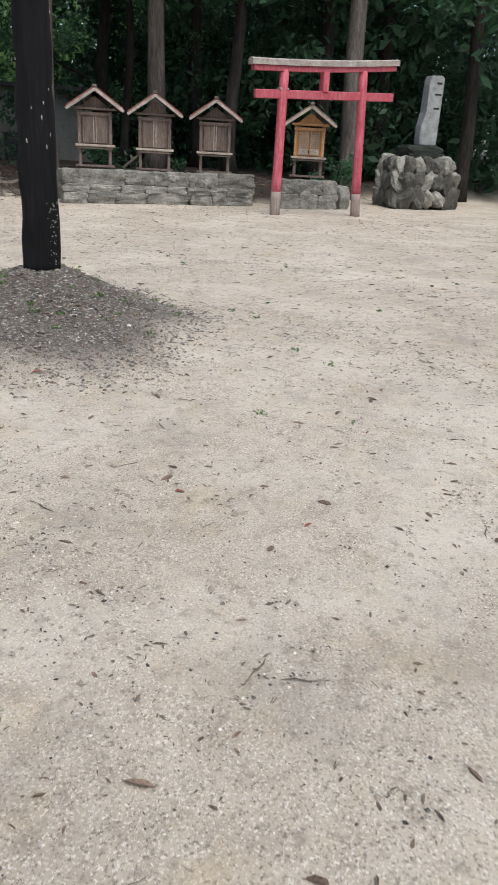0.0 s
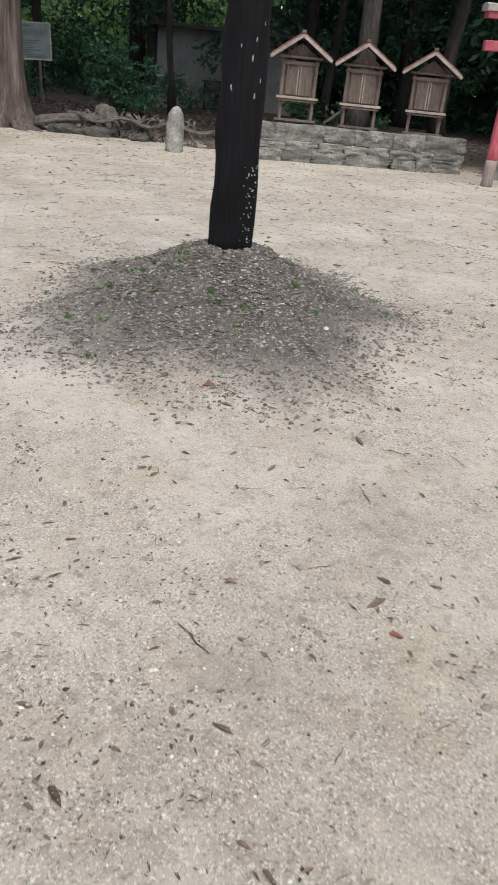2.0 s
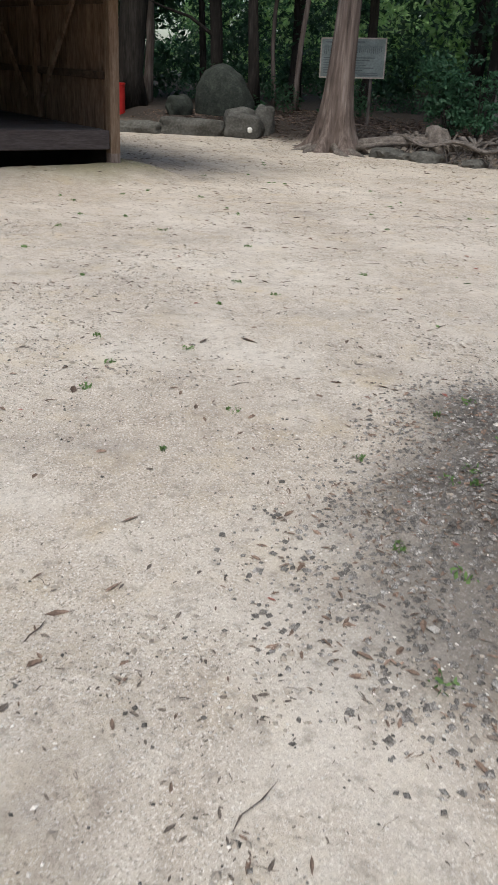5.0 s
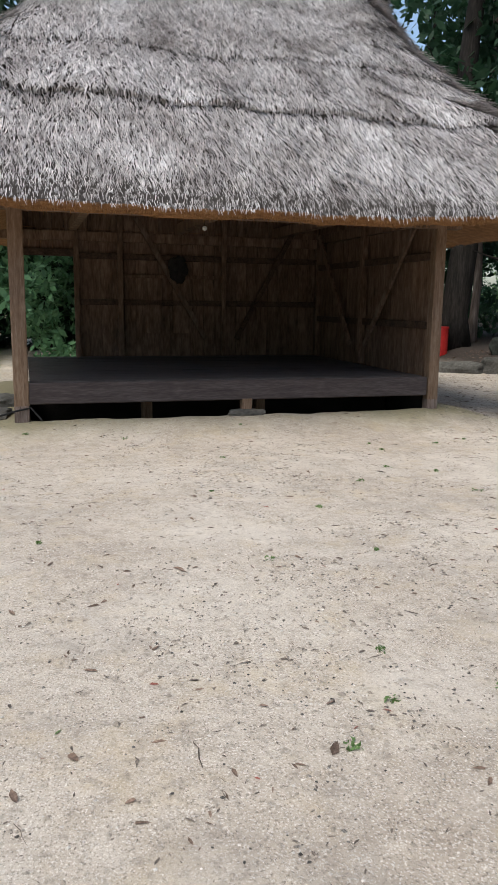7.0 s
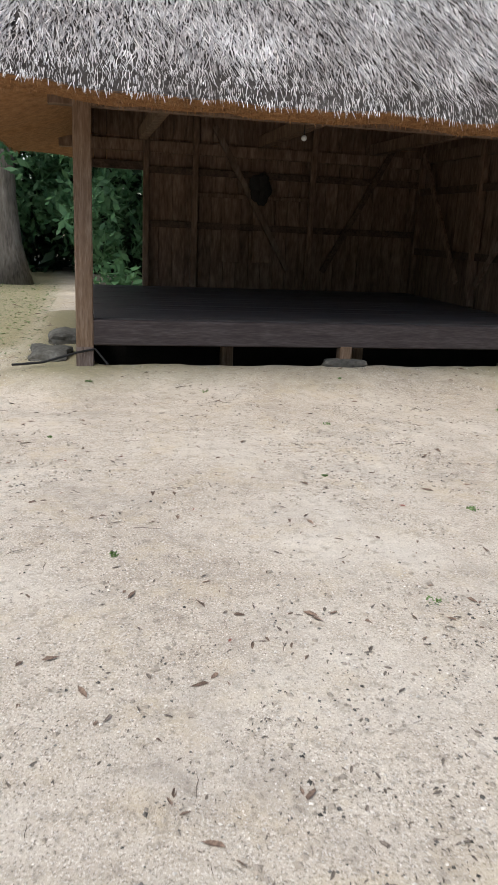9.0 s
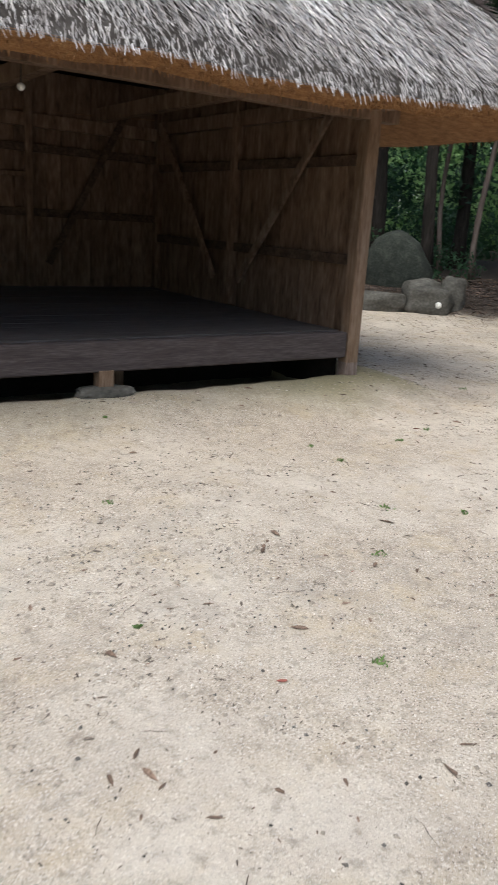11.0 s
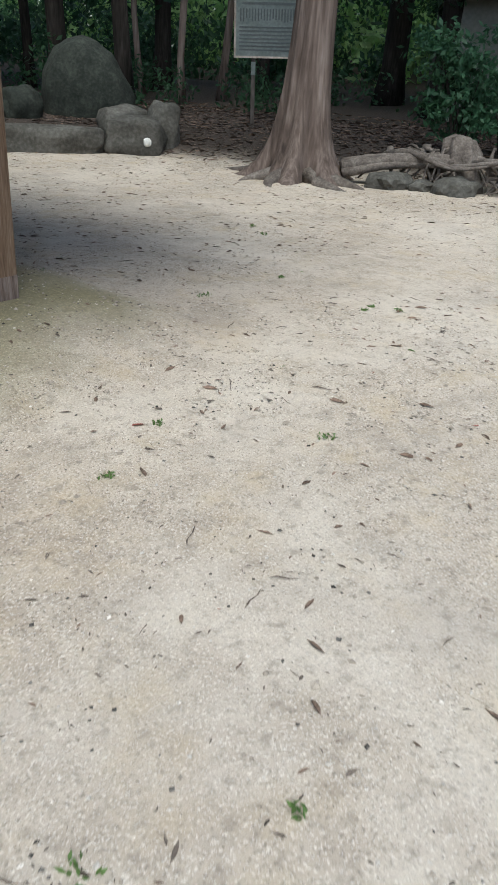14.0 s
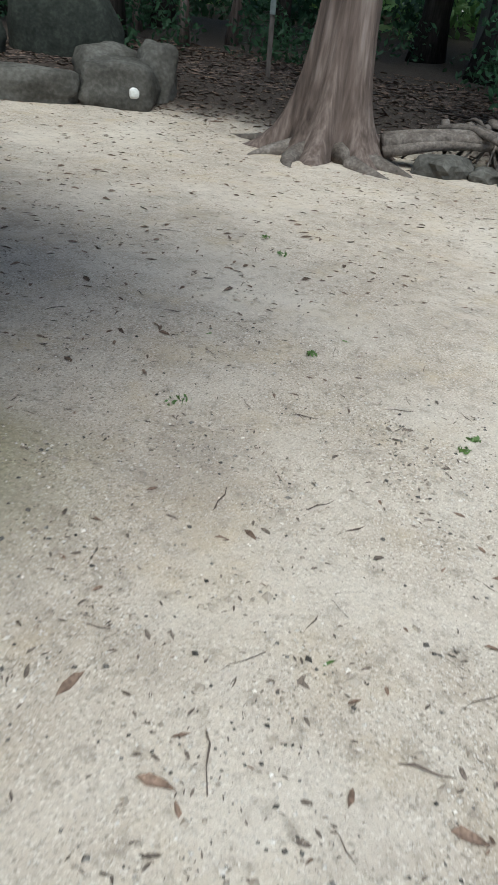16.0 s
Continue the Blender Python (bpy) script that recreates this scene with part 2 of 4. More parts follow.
def rock(bm, c, s, seed, rough=.22, sub=3, square=0.0, rot=(0, 0, 0)):
    """A boulder: a sphere pushed in and out by noise; square pulls it towards a block."""
    r = bmesh.ops.create_icosphere(bm, subdivisions=sub, radius=1.0)
    m = pose(*c, *rot)
    for v in r["verts"]:
        p = v.co.copy()
        if square:
            k = max(abs(p.x), abs(p.y), abs(p.z))
            p = p.lerp(p / k, square)
        n1 = noise.noise(p * 1.3 + Vector((seed * 3.1, seed, 0)))
        n2 = noise.noise(p * 4 + Vector((seed, 5, seed)))
        p *= 1 + rough * n1 + rough * .3 * n2
        v.co = m @ Vector((p.x * s[0], p.y * s[1], p.z * s[2]))
    return bm


def soup(name, verts, faces, mat):
    me = bpy.data.meshes.new(name)
    me.from_pydata(verts, [], faces)
    me.materials.append(mat)
    return me


def leaves(name, centres, radii, each, size, mat, seed, flat=1.0, droop=.4):
    """Many small folded leaves, clumped round the centres; gaps stay between."""
    g = np.random.default_rng(seed)
    C = np.repeat(np.asarray(centres, float), each, axis=0)
    R = np.repeat(np.asarray(radii, float), each)
    k = len(C)
    d = g.normal(size=(k, 3))
    d /= np.linalg.norm(d, axis=1)[:, None]
    d *= (g.random(k) ** .45 * R)[:, None]
    d[:, 2] *= flat
    P = C + d
    a = g.normal(size=(k, 3))
    a[:, 2] -= droop
    a /= np.linalg.norm(a, axis=1)[:, None]
    b = np.cross(a, g.normal(size=(k, 3)))
    b /= np.linalg.norm(b, axis=1)[:, None]
    s = (size * g.uniform(.6, 1.5, k))[:, None]
    V = np.stack([P - a * s, P + b * s * .42, P + a * s, P - b * s * .42], 1).reshape(-1, 3)
    F = np.arange(4 * k).reshape(-1, 4)
    return soup(name, V.tolist(), F.tolist(), mat)


# ---- ground ----
EDGE = [(9.3, 40), (10.2, 24), (9.2, 18), (9.0, 16.2), (11.3, 15.3), (12.2, 13.6), (13.2, 11.3), (14.0, 9.5), (14.9, 8.3), (14.6, 7.2),
        (14.5, 6.9), (17.8, 3.9), (18.9, 2.3), (22.5, 2.4), (30, -1), (60, -12)]
HUT_ANGLE = 7.85
HUT = pose(0.19, 8.605, 0, 0, 0, HUT_ANGLE)
HUT_INV = HUT.inverted()


def edge_distance(X, Y):
    """Metres beyond the clearing's border with the wood (negative inside the clearing)."""
    d = np.full(X.shape, 1e9)
    for (x0, y0), (x1, y1) in zip(EDGE, EDGE[1:]):
        dx, dy = x1 - x0, y1 - y0
        t = np.clip(((X - x0) * dx + (Y - y0) * dy) / (dx * dx + dy * dy), 0, 1)
        d = np.minimum(d, np.hypot(X - x0 - t * dx, Y - y0 - t * dy))
    poly = EDGE + [(400, -12), (400, 400), (9.3, 400)]
    inside = np.zeros(X.shape, bool)
    for (x0, y0), (x1, y1) in zip(poly, poly[1:] + poly[:1]):
        if y0 != y1:
            cross = ((y0 > Y) != (y1 > Y)) & (X < (x1 - x0) * (Y - y0) / (y1 - y0) + x0)
            inside ^= cross
    return np.where(inside, d, -d)


def smooth_step(a, b, x):
    t = np.clip((x - a) / (b - a), 0, 1)
    return t * t * (3 - 2 * t)


def waves(X, Y):
    return (np.sin(X * 1.7 + 2 * np.sin(Y * .9)) * np.sin(Y * 1.3 + 1.5 * np.sin(X * .7)) + .5 * np.sin(X * 4.1 + Y * 2.3) * np.sin(Y * 3.7 - X * 1.9))


def hut_coords(X, Y):
    a = radians(HUT_ANGLE)
    x, y = X - 0.19, Y - 8.605
    return x * math.cos(a) + y * math.sin(a), -x * math.sin(a) + y * math.cos(a)


def hut_pad(X, Y):
    u, v = hut_coords(X, Y)
    w = .10 * np.sin(u * 2.3) + .05 * np.sin(u * 6.1)
    d = np.hypot(np.maximum(np.abs(u - 2.71) - 2.85, 0), np.maximum(np.abs(v - 2.1) - 2.2, 0))
    return d + w * (d > 0), u, v


def mound_h(X, Y):
    dx, dy = X - 3.72, Y + .25
    ang = np.arctan2(dy, dx)
    r = np.hypot(dx, dy) / (1 + .13 * np.sin(2 * ang + .6) + .06 * np.sin(5 * ang))
    return .45 * np.exp(-(r / .72) ** 2 * .75) * (1 - smooth_step(1.15, 1.75, r)), r


def height(X, Y):
    X, Y = np.asarray(X, float), np.asarray(Y, float)
    e = edge_distance(X, Y)
    h = .012 * waves(X, Y)
    h = h + .38 * smooth_step(0, 1.4, e) + .05 * np.maximum(0, np.minimum(e, 25) - 1.4) * (1 + .3 * waves(X * .3, Y * .3))
    d, u, v = hut_pad(X, Y)
    h = h + .15 * (1 - smooth_step(.15, 1.1, d))
    under = (1 - smooth_step(0, .18, np.maximum(np.abs(u - 2.71) - 2.55, np.abs(v - 2.2) - 2.05)))
    h = h - .24 * under
    return h + mound_h(X, Y)[0]


def level(x, y):
    return float(height(np.array([x]), np.array([y]))[0])


def axis(lo, hi, step, far):
    mid = np.arange(lo, hi, step)
    out, s, p = [], step, hi
    while p < far:
        out.append(p)
        s *= 1.25
        p += s
    left, s, p = [], step, lo
    while p > -far:
        s *= 1.25
        p -= s
        left.append(p)
    return np.concatenate([left[::-1], mid, out])


def build_ground():
    xs, ys = axis(-2.5, 19, .085, 400), axis(-4.5, 17, .085, 400)
    X, Y = np.meshgrid(xs, ys)
    Z = height(X, Y)
    g = np.random.default_rng(3)
    Z = Z + g.normal(0, .0022, Z.shape)
    e = edge_distance(X, Y)
    nx, ny = len(xs), len(ys)
    V = np.stack([X, Y, Z], -1).reshape(-1, 3)
    i = (np.arange(ny - 1)[:, None] * nx + np.arange(nx - 1)[None]).reshape(-1)
    F = np.stack([i, i + 1, i + nx + 1, i + nx], 1)
    me = soup("ground", V.tolist(), F.tolist(), M["ground"])
    me.shade_smooth()
    d, u, v = hut_pad(X, Y)
    rag = .12 * waves(X * 2.3, Y * 2.3)
    masks = {"litter": smooth_step(-.15, .7, e + rag),
             "gravel": (1 - smooth_step(.85, 1.6, mound_h(X, Y)[1] + rag)),
             "moss": (1 - smooth_step(.1, 1.0, d + rag)) * (.35 + .5 * smooth_step(.6, 2.4, np.abs(u - 2.6))) * smooth_step(-2.5, -.2, v)}
    grass = smooth_step(-.2, -.9, u) * smooth_step(.4, 1.8, v + rag)
    masks["moss"] = np.maximum(masks["moss"], .85 * grass)
    for name, val in masks.items():
        me.attributes.new(name, "FLOAT", "POINT").data.foreach_set("value", val.reshape(-1).astype(np.float32))
    ob = new("ground", me)
    tagged(ob, "pale sandy trodden ground with grit and leaf litter", "ground", kind="structure")


build_ground()


# ---- thatched hut ----
def hut():
    h = thing("thatched_hut", HUT, "open-fronted wooden stage hut with a thick grey thatched roof", "hut")
    W, D, ZD, ZP = 5.37, 4.25, .60, 2.6
    # posts
    for u, v, w in ((0, 0, .17), (W, 0, .15), (0, D, .16), (W, D, .17), (0, 2.1, .12)):
        b = bmesh.new()
        z0 = -.02
        beam(b, (u, v, z0), (u, v, ZP + .1), w, w, .012)
        part("post", b, M["post_wood"], h)
    part("post_foot", beam(bmesh.new(), (W, 0, -.015), (W, 0, .30), .154, .154, .012), M["old_wood"], h, "pale grey weathered post foot")
    part("post_foot", beam(bmesh.new(), (0, 0, -.015), (0, 0, .34), .174, .174, .012), M["old_wood"], h, "pale grey weathered post foot")
    # wall plates under the eaves
    for a, c in (((-.3, 0, 2.62), (W + .3, 0, 2.62)), ((-.3, D, 2.62), (W + .3, D, 2.62)), ((0, -.3, 2.7), (0, D + .3, 2.7)), ((W, -.3, 2.7), (W, D + .3, 2.7))):
        part("wall_plate", beam(bmesh.new(), a, c, .14, .16), M["hut_wood"], h)
    # floor: boards, front beam, inner joists
    n = 18
    for i in range(n):
        v0 = .06 + (D - .1) * i / n
        b = bmesh.new()
        box(b, (W / 2, v0 + (D - .1) / n / 2, ZD - .02 + random.uniform(-.003, .003)), (W - .2, (D - .1) / n - .008, .035), bevel=.003)
        part("floor_board", b, M["deck"], h)
    part("front_beam", beam(bmesh.new(), (.08, -.03, ZD - .13), (W - .1, -.03, ZD - .13), .10, .25, .012), M["deck_edge"], h, "dark weathered floor beam")
    for v in (1.4, 2.8, 4.15):
        part("joist", beam(bmesh.new(), (.1, v, ZD - .13), (W - .1, v, ZD - .13), .1, .16), M["hut_wood"], h)
    for u, v in ((1.55, .55), (2.73, -.02), (3.1, .6), (1.35, 2.8), (3.9, 2.8), (2.7, 2.8)):
        part("floor_stub", beam(bmesh.new(), (u, v, -.12 if v > .1 else .1), (u, v, ZD - .24), .13, .13), M["post_wood"], h)
    # boards added under the floor to block light; their near-black colour deepens the shade
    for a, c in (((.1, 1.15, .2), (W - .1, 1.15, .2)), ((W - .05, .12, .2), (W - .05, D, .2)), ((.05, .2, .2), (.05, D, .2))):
        part('skirt_board', beam(bmesh.new(), a, c, .03, .62), M['dark'], h, 'dark boards added to keep the underfloor in shade')
    # back wall with an opening at one end, side wall
    def boards(n, a, c, z0, z1, out, name="wall_board"):
        a, c = Vector(a), Vector(c)
        for i in range(n):
            p, q = a.lerp(c, i / n), a.lerp(c, (i + 1) / n)
            g = (q - p).normalized() * .003
            b = bmesh.new()
            o = Vector(out) * random.uniform(0, .012)
            zb = z0 + random.uniform(-.01, .01)
            beam(b, ((p + g) + o).to_tuple()[:2] + ((zb + z1) / 2,), ((q - g) + o).to_tuple()[:2] + ((zb + z1) / 2,), .022, z1 - zb, .003)
            part(name, b, M["hut_wood"], h)
    boards(22, (.95, D, 0), (W, D, 0), ZD - .1, 3.2, (0, 1, 0))
    boards(20, (W + .03, .1, 0), (W + .03, D, 0), ZD - .12, 3.2, (1, 0, 0))
    boards(5, (0, D, 0), (.95, D, 0), 2.32, 3.2, (0, 1, 0))
    part('wall_backing', beam(bmesh.new(), (.95, D + .03, 1.85), (W + .05, D + .03, 1.85), .012, 2.7, 0), M['hut_wood'], h)
    part('wall_backing', beam(bmesh.new(), (W + .062, .05, 1.83), (W + .062, D, 1.83), .012, 2.7, 0), M['hut_wood'], h)
    y = D - .06
    for u in (.95, 1.68, 3.52, 5.33):
        part("wall_stud", beam(bmesh.new(), (u, y, ZD), (u, y, 3.2), .1, .09), M["hut_wood"], h)
    for z in (1.53, 2.3):
        part("wall_rail", beam(bmesh.new(), (.95, y + .01, z), (W, y + .01, z), .06, .1), M["rail_wood"], h)
    part("wall_rail", beam(bmesh.new(), (0, y, 2.34), (.95, y, 2.34), .08, .12), M["rail_wood"], h)
    part("brace", beam(bmesh.new(), (1.95, y - .06, 2.95), (3.18, y - .06, .9), .04, .09), M["brace_wood"], h)
    part("brace", beam(bmesh.new(), (4.85, y - .06, 2.9), (3.75, y - .06, .9), .04, .09), M["rail_wood"], h)
    part("panel", beam(bmesh.new(), (1.72, y - .02, 1.98), (3.48, y - .02, 1.98), .03, .06), M["hut_wood"], h)
    for u in (2.25, 2.75):
        part("panel", beam(bmesh.new(), (u, y - .01, 1.0), (u, y - .01, 1.95), .02, .3), M["hut_wood"], h)
    x = W - .04
    for z in (1.28, 2.2):
        part("wall_rail", beam(bmesh.new(), (x + .01, .1, z), (x + .01, D, z), .06, .1), M["rail_wood"], h)
    part("wall_stud", beam(bmesh.new(), (x - .01, 2.2, ZD), (x - .01, 2.2, 3.2), .1, .1), M["hut_wood"], h)
    part("brace", beam(bmesh.new(), (x - .07, .35, 2.75), (x - .07, 1.95, .9), .04, .09), M["brace_wood"], h)
    part("brace", beam(bmesh.new(), (x - .07, 4.0, 2.75), (x - .07, 2.5, .9), .04, .09), M["hut_wood"], h)
    for u in (.9, 2.7, 4.5):
        part("tie_beam", beam(bmesh.new(), (u, 0, 2.78), (u, D, 2.78), .13, .16), M["hut_wood"], h)
    # thatch
    # height, set-back of the front, set-backs of the two ends (a hip that turns into a steep gable)
    prof = ((2.52, 0, 0, 0), (2.66, .05, .03, .03), (2.95, .30, .06, .10), (3.3, .64, .10, .22), (3.84, 1.16, .20, .52), (3.91, 1.13, .18, .50), (4.3, 1.52, .36, .92),
            (4.62, 1.83, .62, 1.24), (4.67, 1.83, .62, 1.25), (5.1, 2.2, 1.12, 1.66), (5.45, 2.46, 1.42, 1.78), (6.0, 2.82, 1.5, 1.84), (6.6, 3.19, 1.56, 1.9))
    U0, U1, V0, V1 = -1.0, 7.3, -1.08, 5.33

    def ring(z, f, left, right):
        """A rounded rectangle of points."""
        a0, a1, b0, b1 = U0 + left, U1 - right, V0 + f, V1 - f
        rad = max(.05, min(.42, (b1 - b0) / 2 - .01))
        pts = []
        for cx, cy, t0 in ((a1 - rad, b1 - rad, 0), (a0 + rad, b1 - rad, 90), (a0 + rad, b0 + rad, 180), (a1 - rad, b0 + rad, 270)):
            for k in range(9):
                t = radians(t0 + 90 * k / 8)
                pts.append(Vector((cx + rad * math.cos(t), cy + rad * math.sin(t), z)))
        out = []
        for p, q in zip(pts, pts[1:] + pts[:1]):
            m = max(1, int((q - p).length / .3))
            out += [p.lerp(q, k / m) for k in range(m)]
        return out

    N = 120
    def resample(r):
        L = [0]
        for p, q in zip(r, r[1:] + r[:1]):
            L.append(L[-1] + (q - p).length)
        out = []
        j = 0
        for k in range(N):
            t = L[-1] * k / N
            while L[j + 1] < t:
                j += 1
            out.append(r[j].lerp(r[(j + 1) % len(r)], (t - L[j]) / max(1e-6, L[j + 1] - L[j])))
        return out

    rings = []
    for z, f, left, right in prof:
        r = ring(z, f, left, right)
        r = resample(r)
        for p in r:
            cu = abs((p.x - 2.92) / 3.9) ** 4
            cv = abs((p.y - 2.12) / 3.2) ** 4
            lift = .10 * min(1, cu * cv * 1.0) * max(0, 1 - (z - 2.5) / 1.2)
            lift += .13 * max(0, min(1, (p.x - 4.2) / 2.8)) * max(0, 1 - (z - 2.5) / 1.6)
            if 3.8 < z < 3.95:
                p.z += .07 * noise.noise(Vector((p.x * 1.4, p.y * 1.4, 2)))
            p.z += lift + (.09 if z > 3.4 else .03) * noise.noise(Vector((p.x * .9, p.y * .9, z * .3))) + .03 * noise.noise(p * 3)
        rings.append(r)
    b = bmesh.new()
    VR = [[b.verts.new(p) for p in r] for r in rings]
    for A, B in zip(VR, VR[1:]):
        for k in range(N):
            b.faces.new((A[k], A[(k + 1) % N], B[(k + 1) % N], B[k]))
    b.faces.new(VR[-1])
    roof = part("thatch_roof", b, M["straw_gap_shade"], h, "thick weathered grey thatch, body coloured dark as shade between straws", True)
    # brown cut underside
    b = bmesh.new()
    inner = [Vector((2.71 + (p.x - 2.71) * .72, 2.12 + (p.y - 2.12) * .66, 2.74 + .1 * max(0, min(1, (p.x - 4.2) / 2.8)))) for p in rings[0]]
    mid = [p.lerp(q, .07) + Vector((0, 0, -.105 + .02 * noise.noise(p * 4))) for p, q in zip(rings[0], inner)]
    rows3 = [[b.verts.new(p + Vector((0, 0, .01))) for p in rings[0]], [b.verts.new(p) for p in mid], [b.verts.new(p) for p in inner]]
    for A, B in zip(rows3, rows3[1:]):
        for k in range(N):
            b.faces.new((A[k], B[k], B[(k + 1) % N], A[(k + 1) % N]))
    part("eave_edge", b, M["straw_brown"], h, "brown cut straw under the eaves", True)
    # straw
    g = np.random.default_rng(11)
    R = np.array([[tuple(p) for p in r] for r in rings])
    cnt = 210000
    zw = np.array([np.linalg.norm(R[i + 1] - R[i], axis=1).mean() * (1 - .03 * i) + .01 for i in range(len(R) - 1)])
    row = g.choice(len(R) - 1, cnt, p=zw / zw.sum())
    # the long front and the two ends carry more straw than the hidden back
    k = g.integers(0, N, cnt)
    front = R[0][k][:, 1] < 3.4
    keep = front | (g.random(cnt) < .25)
    row, k = row[keep], k[keep]
    cnt = len(k)
    fu, fv = g.random(cnt)[:, None], g.random(cnt)[:, None]
    k2 = (k + 1) % N
    low = R[row, k] * (1 - fu) + R[row, k2] * fu
    high = R[row + 1, k] * (1 - fu) + R[row + 1, k2] * fu
    P = low * (1 - fv) + high * fv
    down = low - high
    down /= np.linalg.norm(down, axis=1)[:, None]
    side = R[row, k2] - R[row, k]
    side /= np.linalg.norm(side, axis=1)[:, None]
    nrm = np.cross(side, -down)
    nrm /= np.linalg.norm(nrm, axis=1)[:, None]
    down = np.array([0, 0, -1.0]) + nrm * nrm[:, 2:3]
    down /= np.linalg.norm(down, axis=1)[:, None] + 1e-6
    wild = np.clip((P[:, 2] - 3.2) / 2.2, 0.15, 1)[:, None]
    dirn = down + side * g.normal(0, .30, (cnt, 1)) * (.5 + wild) + nrm * g.uniform(.05, .38, (cnt, 1))
    dirn /= np.linalg.norm(dirn, axis=1)[:, None]
    ln = g.uniform(.08, .28, (cnt, 1)) * np.clip((P[:, 2:3] - 2.5) / .5, .28, 1)
    wd = g.uniform(.0025, .0085, (cnt, 1)) * np.clip((P[:, 2:3] - 2.45) / .6, .5, 1)
    base = P + nrm * .004
    tip = base + dirn * ln
    V = np.stack([base - side * wd, base + side * wd, tip + side * wd * .5, tip - side * wd * .5], 1).reshape(-1, 3)
    F = np.arange(4 * cnt).reshape(-1, 4)
    ob = new("straw", soup("straw", V.tolist(), F.tolist(), M["straw"]))
    ob.parent = roof
    tagged(ob, "loose grey straw ends", kind="stuff")
    # ragged brown fringe hanging from the cut edge
    cnt = 9000
    k = g.integers(0, N, cnt)
    fu = g.random(cnt)[:, None]
    midR = np.array([tuple(p) for p in mid])
    P = R[0][k] * (1 - fu) + R[0][(k + 1) % N] * fu
    Q = midR[k] * (1 - fu) + midR[(k + 1) % N] * fu
    t = g.random(cnt)[:, None]
    base = P * (1 - t) + Q * t
    dirn = np.concatenate([g.normal(0, .25, (cnt, 2)), -np.ones((cnt, 1))], 1)
    tip = base + dirn * g.uniform(.01, .05, (cnt, 1))
    w = np.concatenate([g.normal(0, .003, (cnt, 2)), np.zeros((cnt, 1))], 1)
    V = np.stack([base - w, base + w, tip], 1).reshape(-1, 3)
    ob = new("fringe", soup("fringe", V.tolist(), np.arange(3 * cnt).reshape(-1, 3).tolist(), M["straw_brown"]))
    ob.parent = roof
    tagged(ob, "frayed brown straw fringe", kind="stuff")
    # bare bulb on a cord
    lampthing = thing("hanging_bulb", HUT @ pose(2.4, .9, .15), "small white bulb hanging on a cord", "bulb")
    b = bmesh.new()
    bmesh.ops.create_uvsphere(b, u_segments=10, v_segments=8, radius=.032, matrix=pose(0, 0, 2.36))
    part("glass", b, M["bulb"], lampthing, "", True)
    part("cord", tube(bmesh.new(), [(0, 0, 2.39), (.004, 0, 2.55), (0, 0, 2.75)], (.006, .005, .005), 6), M["cable"], lampthing)
    # dark bundle on the back wall
    w = thing("wall_bundle", HUT @ pose(2.68, D - .12, 2.1), "dark dried bundle hanging on the back wall", "bundle")
    for i in range(5):
        a = i * 1.26
        part("clump", rock(bmesh.new(), (.09 * math.cos(a), 0, .12 * math.sin(a)), (.1, .045, .13), i + 80, .35, 2), M["dark"], w)
    # pads
    for i, (u, v, s) in enumerate(((1.5, .1, (.28, .16, .06)), (2.73, -.04, (.23, .14, .06)), (3.15, .85, (.25, .2, .06)), (-.35, .45, (.22, .3, .09)), (-.2, 1.5, (.2, .3, .12)))):
        t = thing("foundation_stone", HUT @ pose(u, v, 0), "flat rough grey footing stone", "stone", "footing stones of the hut")
        p = HUT @ Vector((u, v, 0))
        part("stone", rock(bmesh.new(), (0, 0, level(p.x, p.y) + s[2] * .1), s, i + 20, .25, 3, .6), M["stone_moss"], t)
    # cable by the post foot
    t = thing("black_cable", HUT @ pose(-.1, -.05, 0), "black cable trailing from the post foot", "cable")
    z = level(0, 8.5)
    part("wire", tube(bmesh.new(), [(-.6, -.05, z + .01), (-.3, -.12, z + .05), (.02, -.08, z + .14), (.2, -.03, z + .17), (.32, -.12, z + .03)], [.012] * 5, 6), M["cable"], t)


hut()


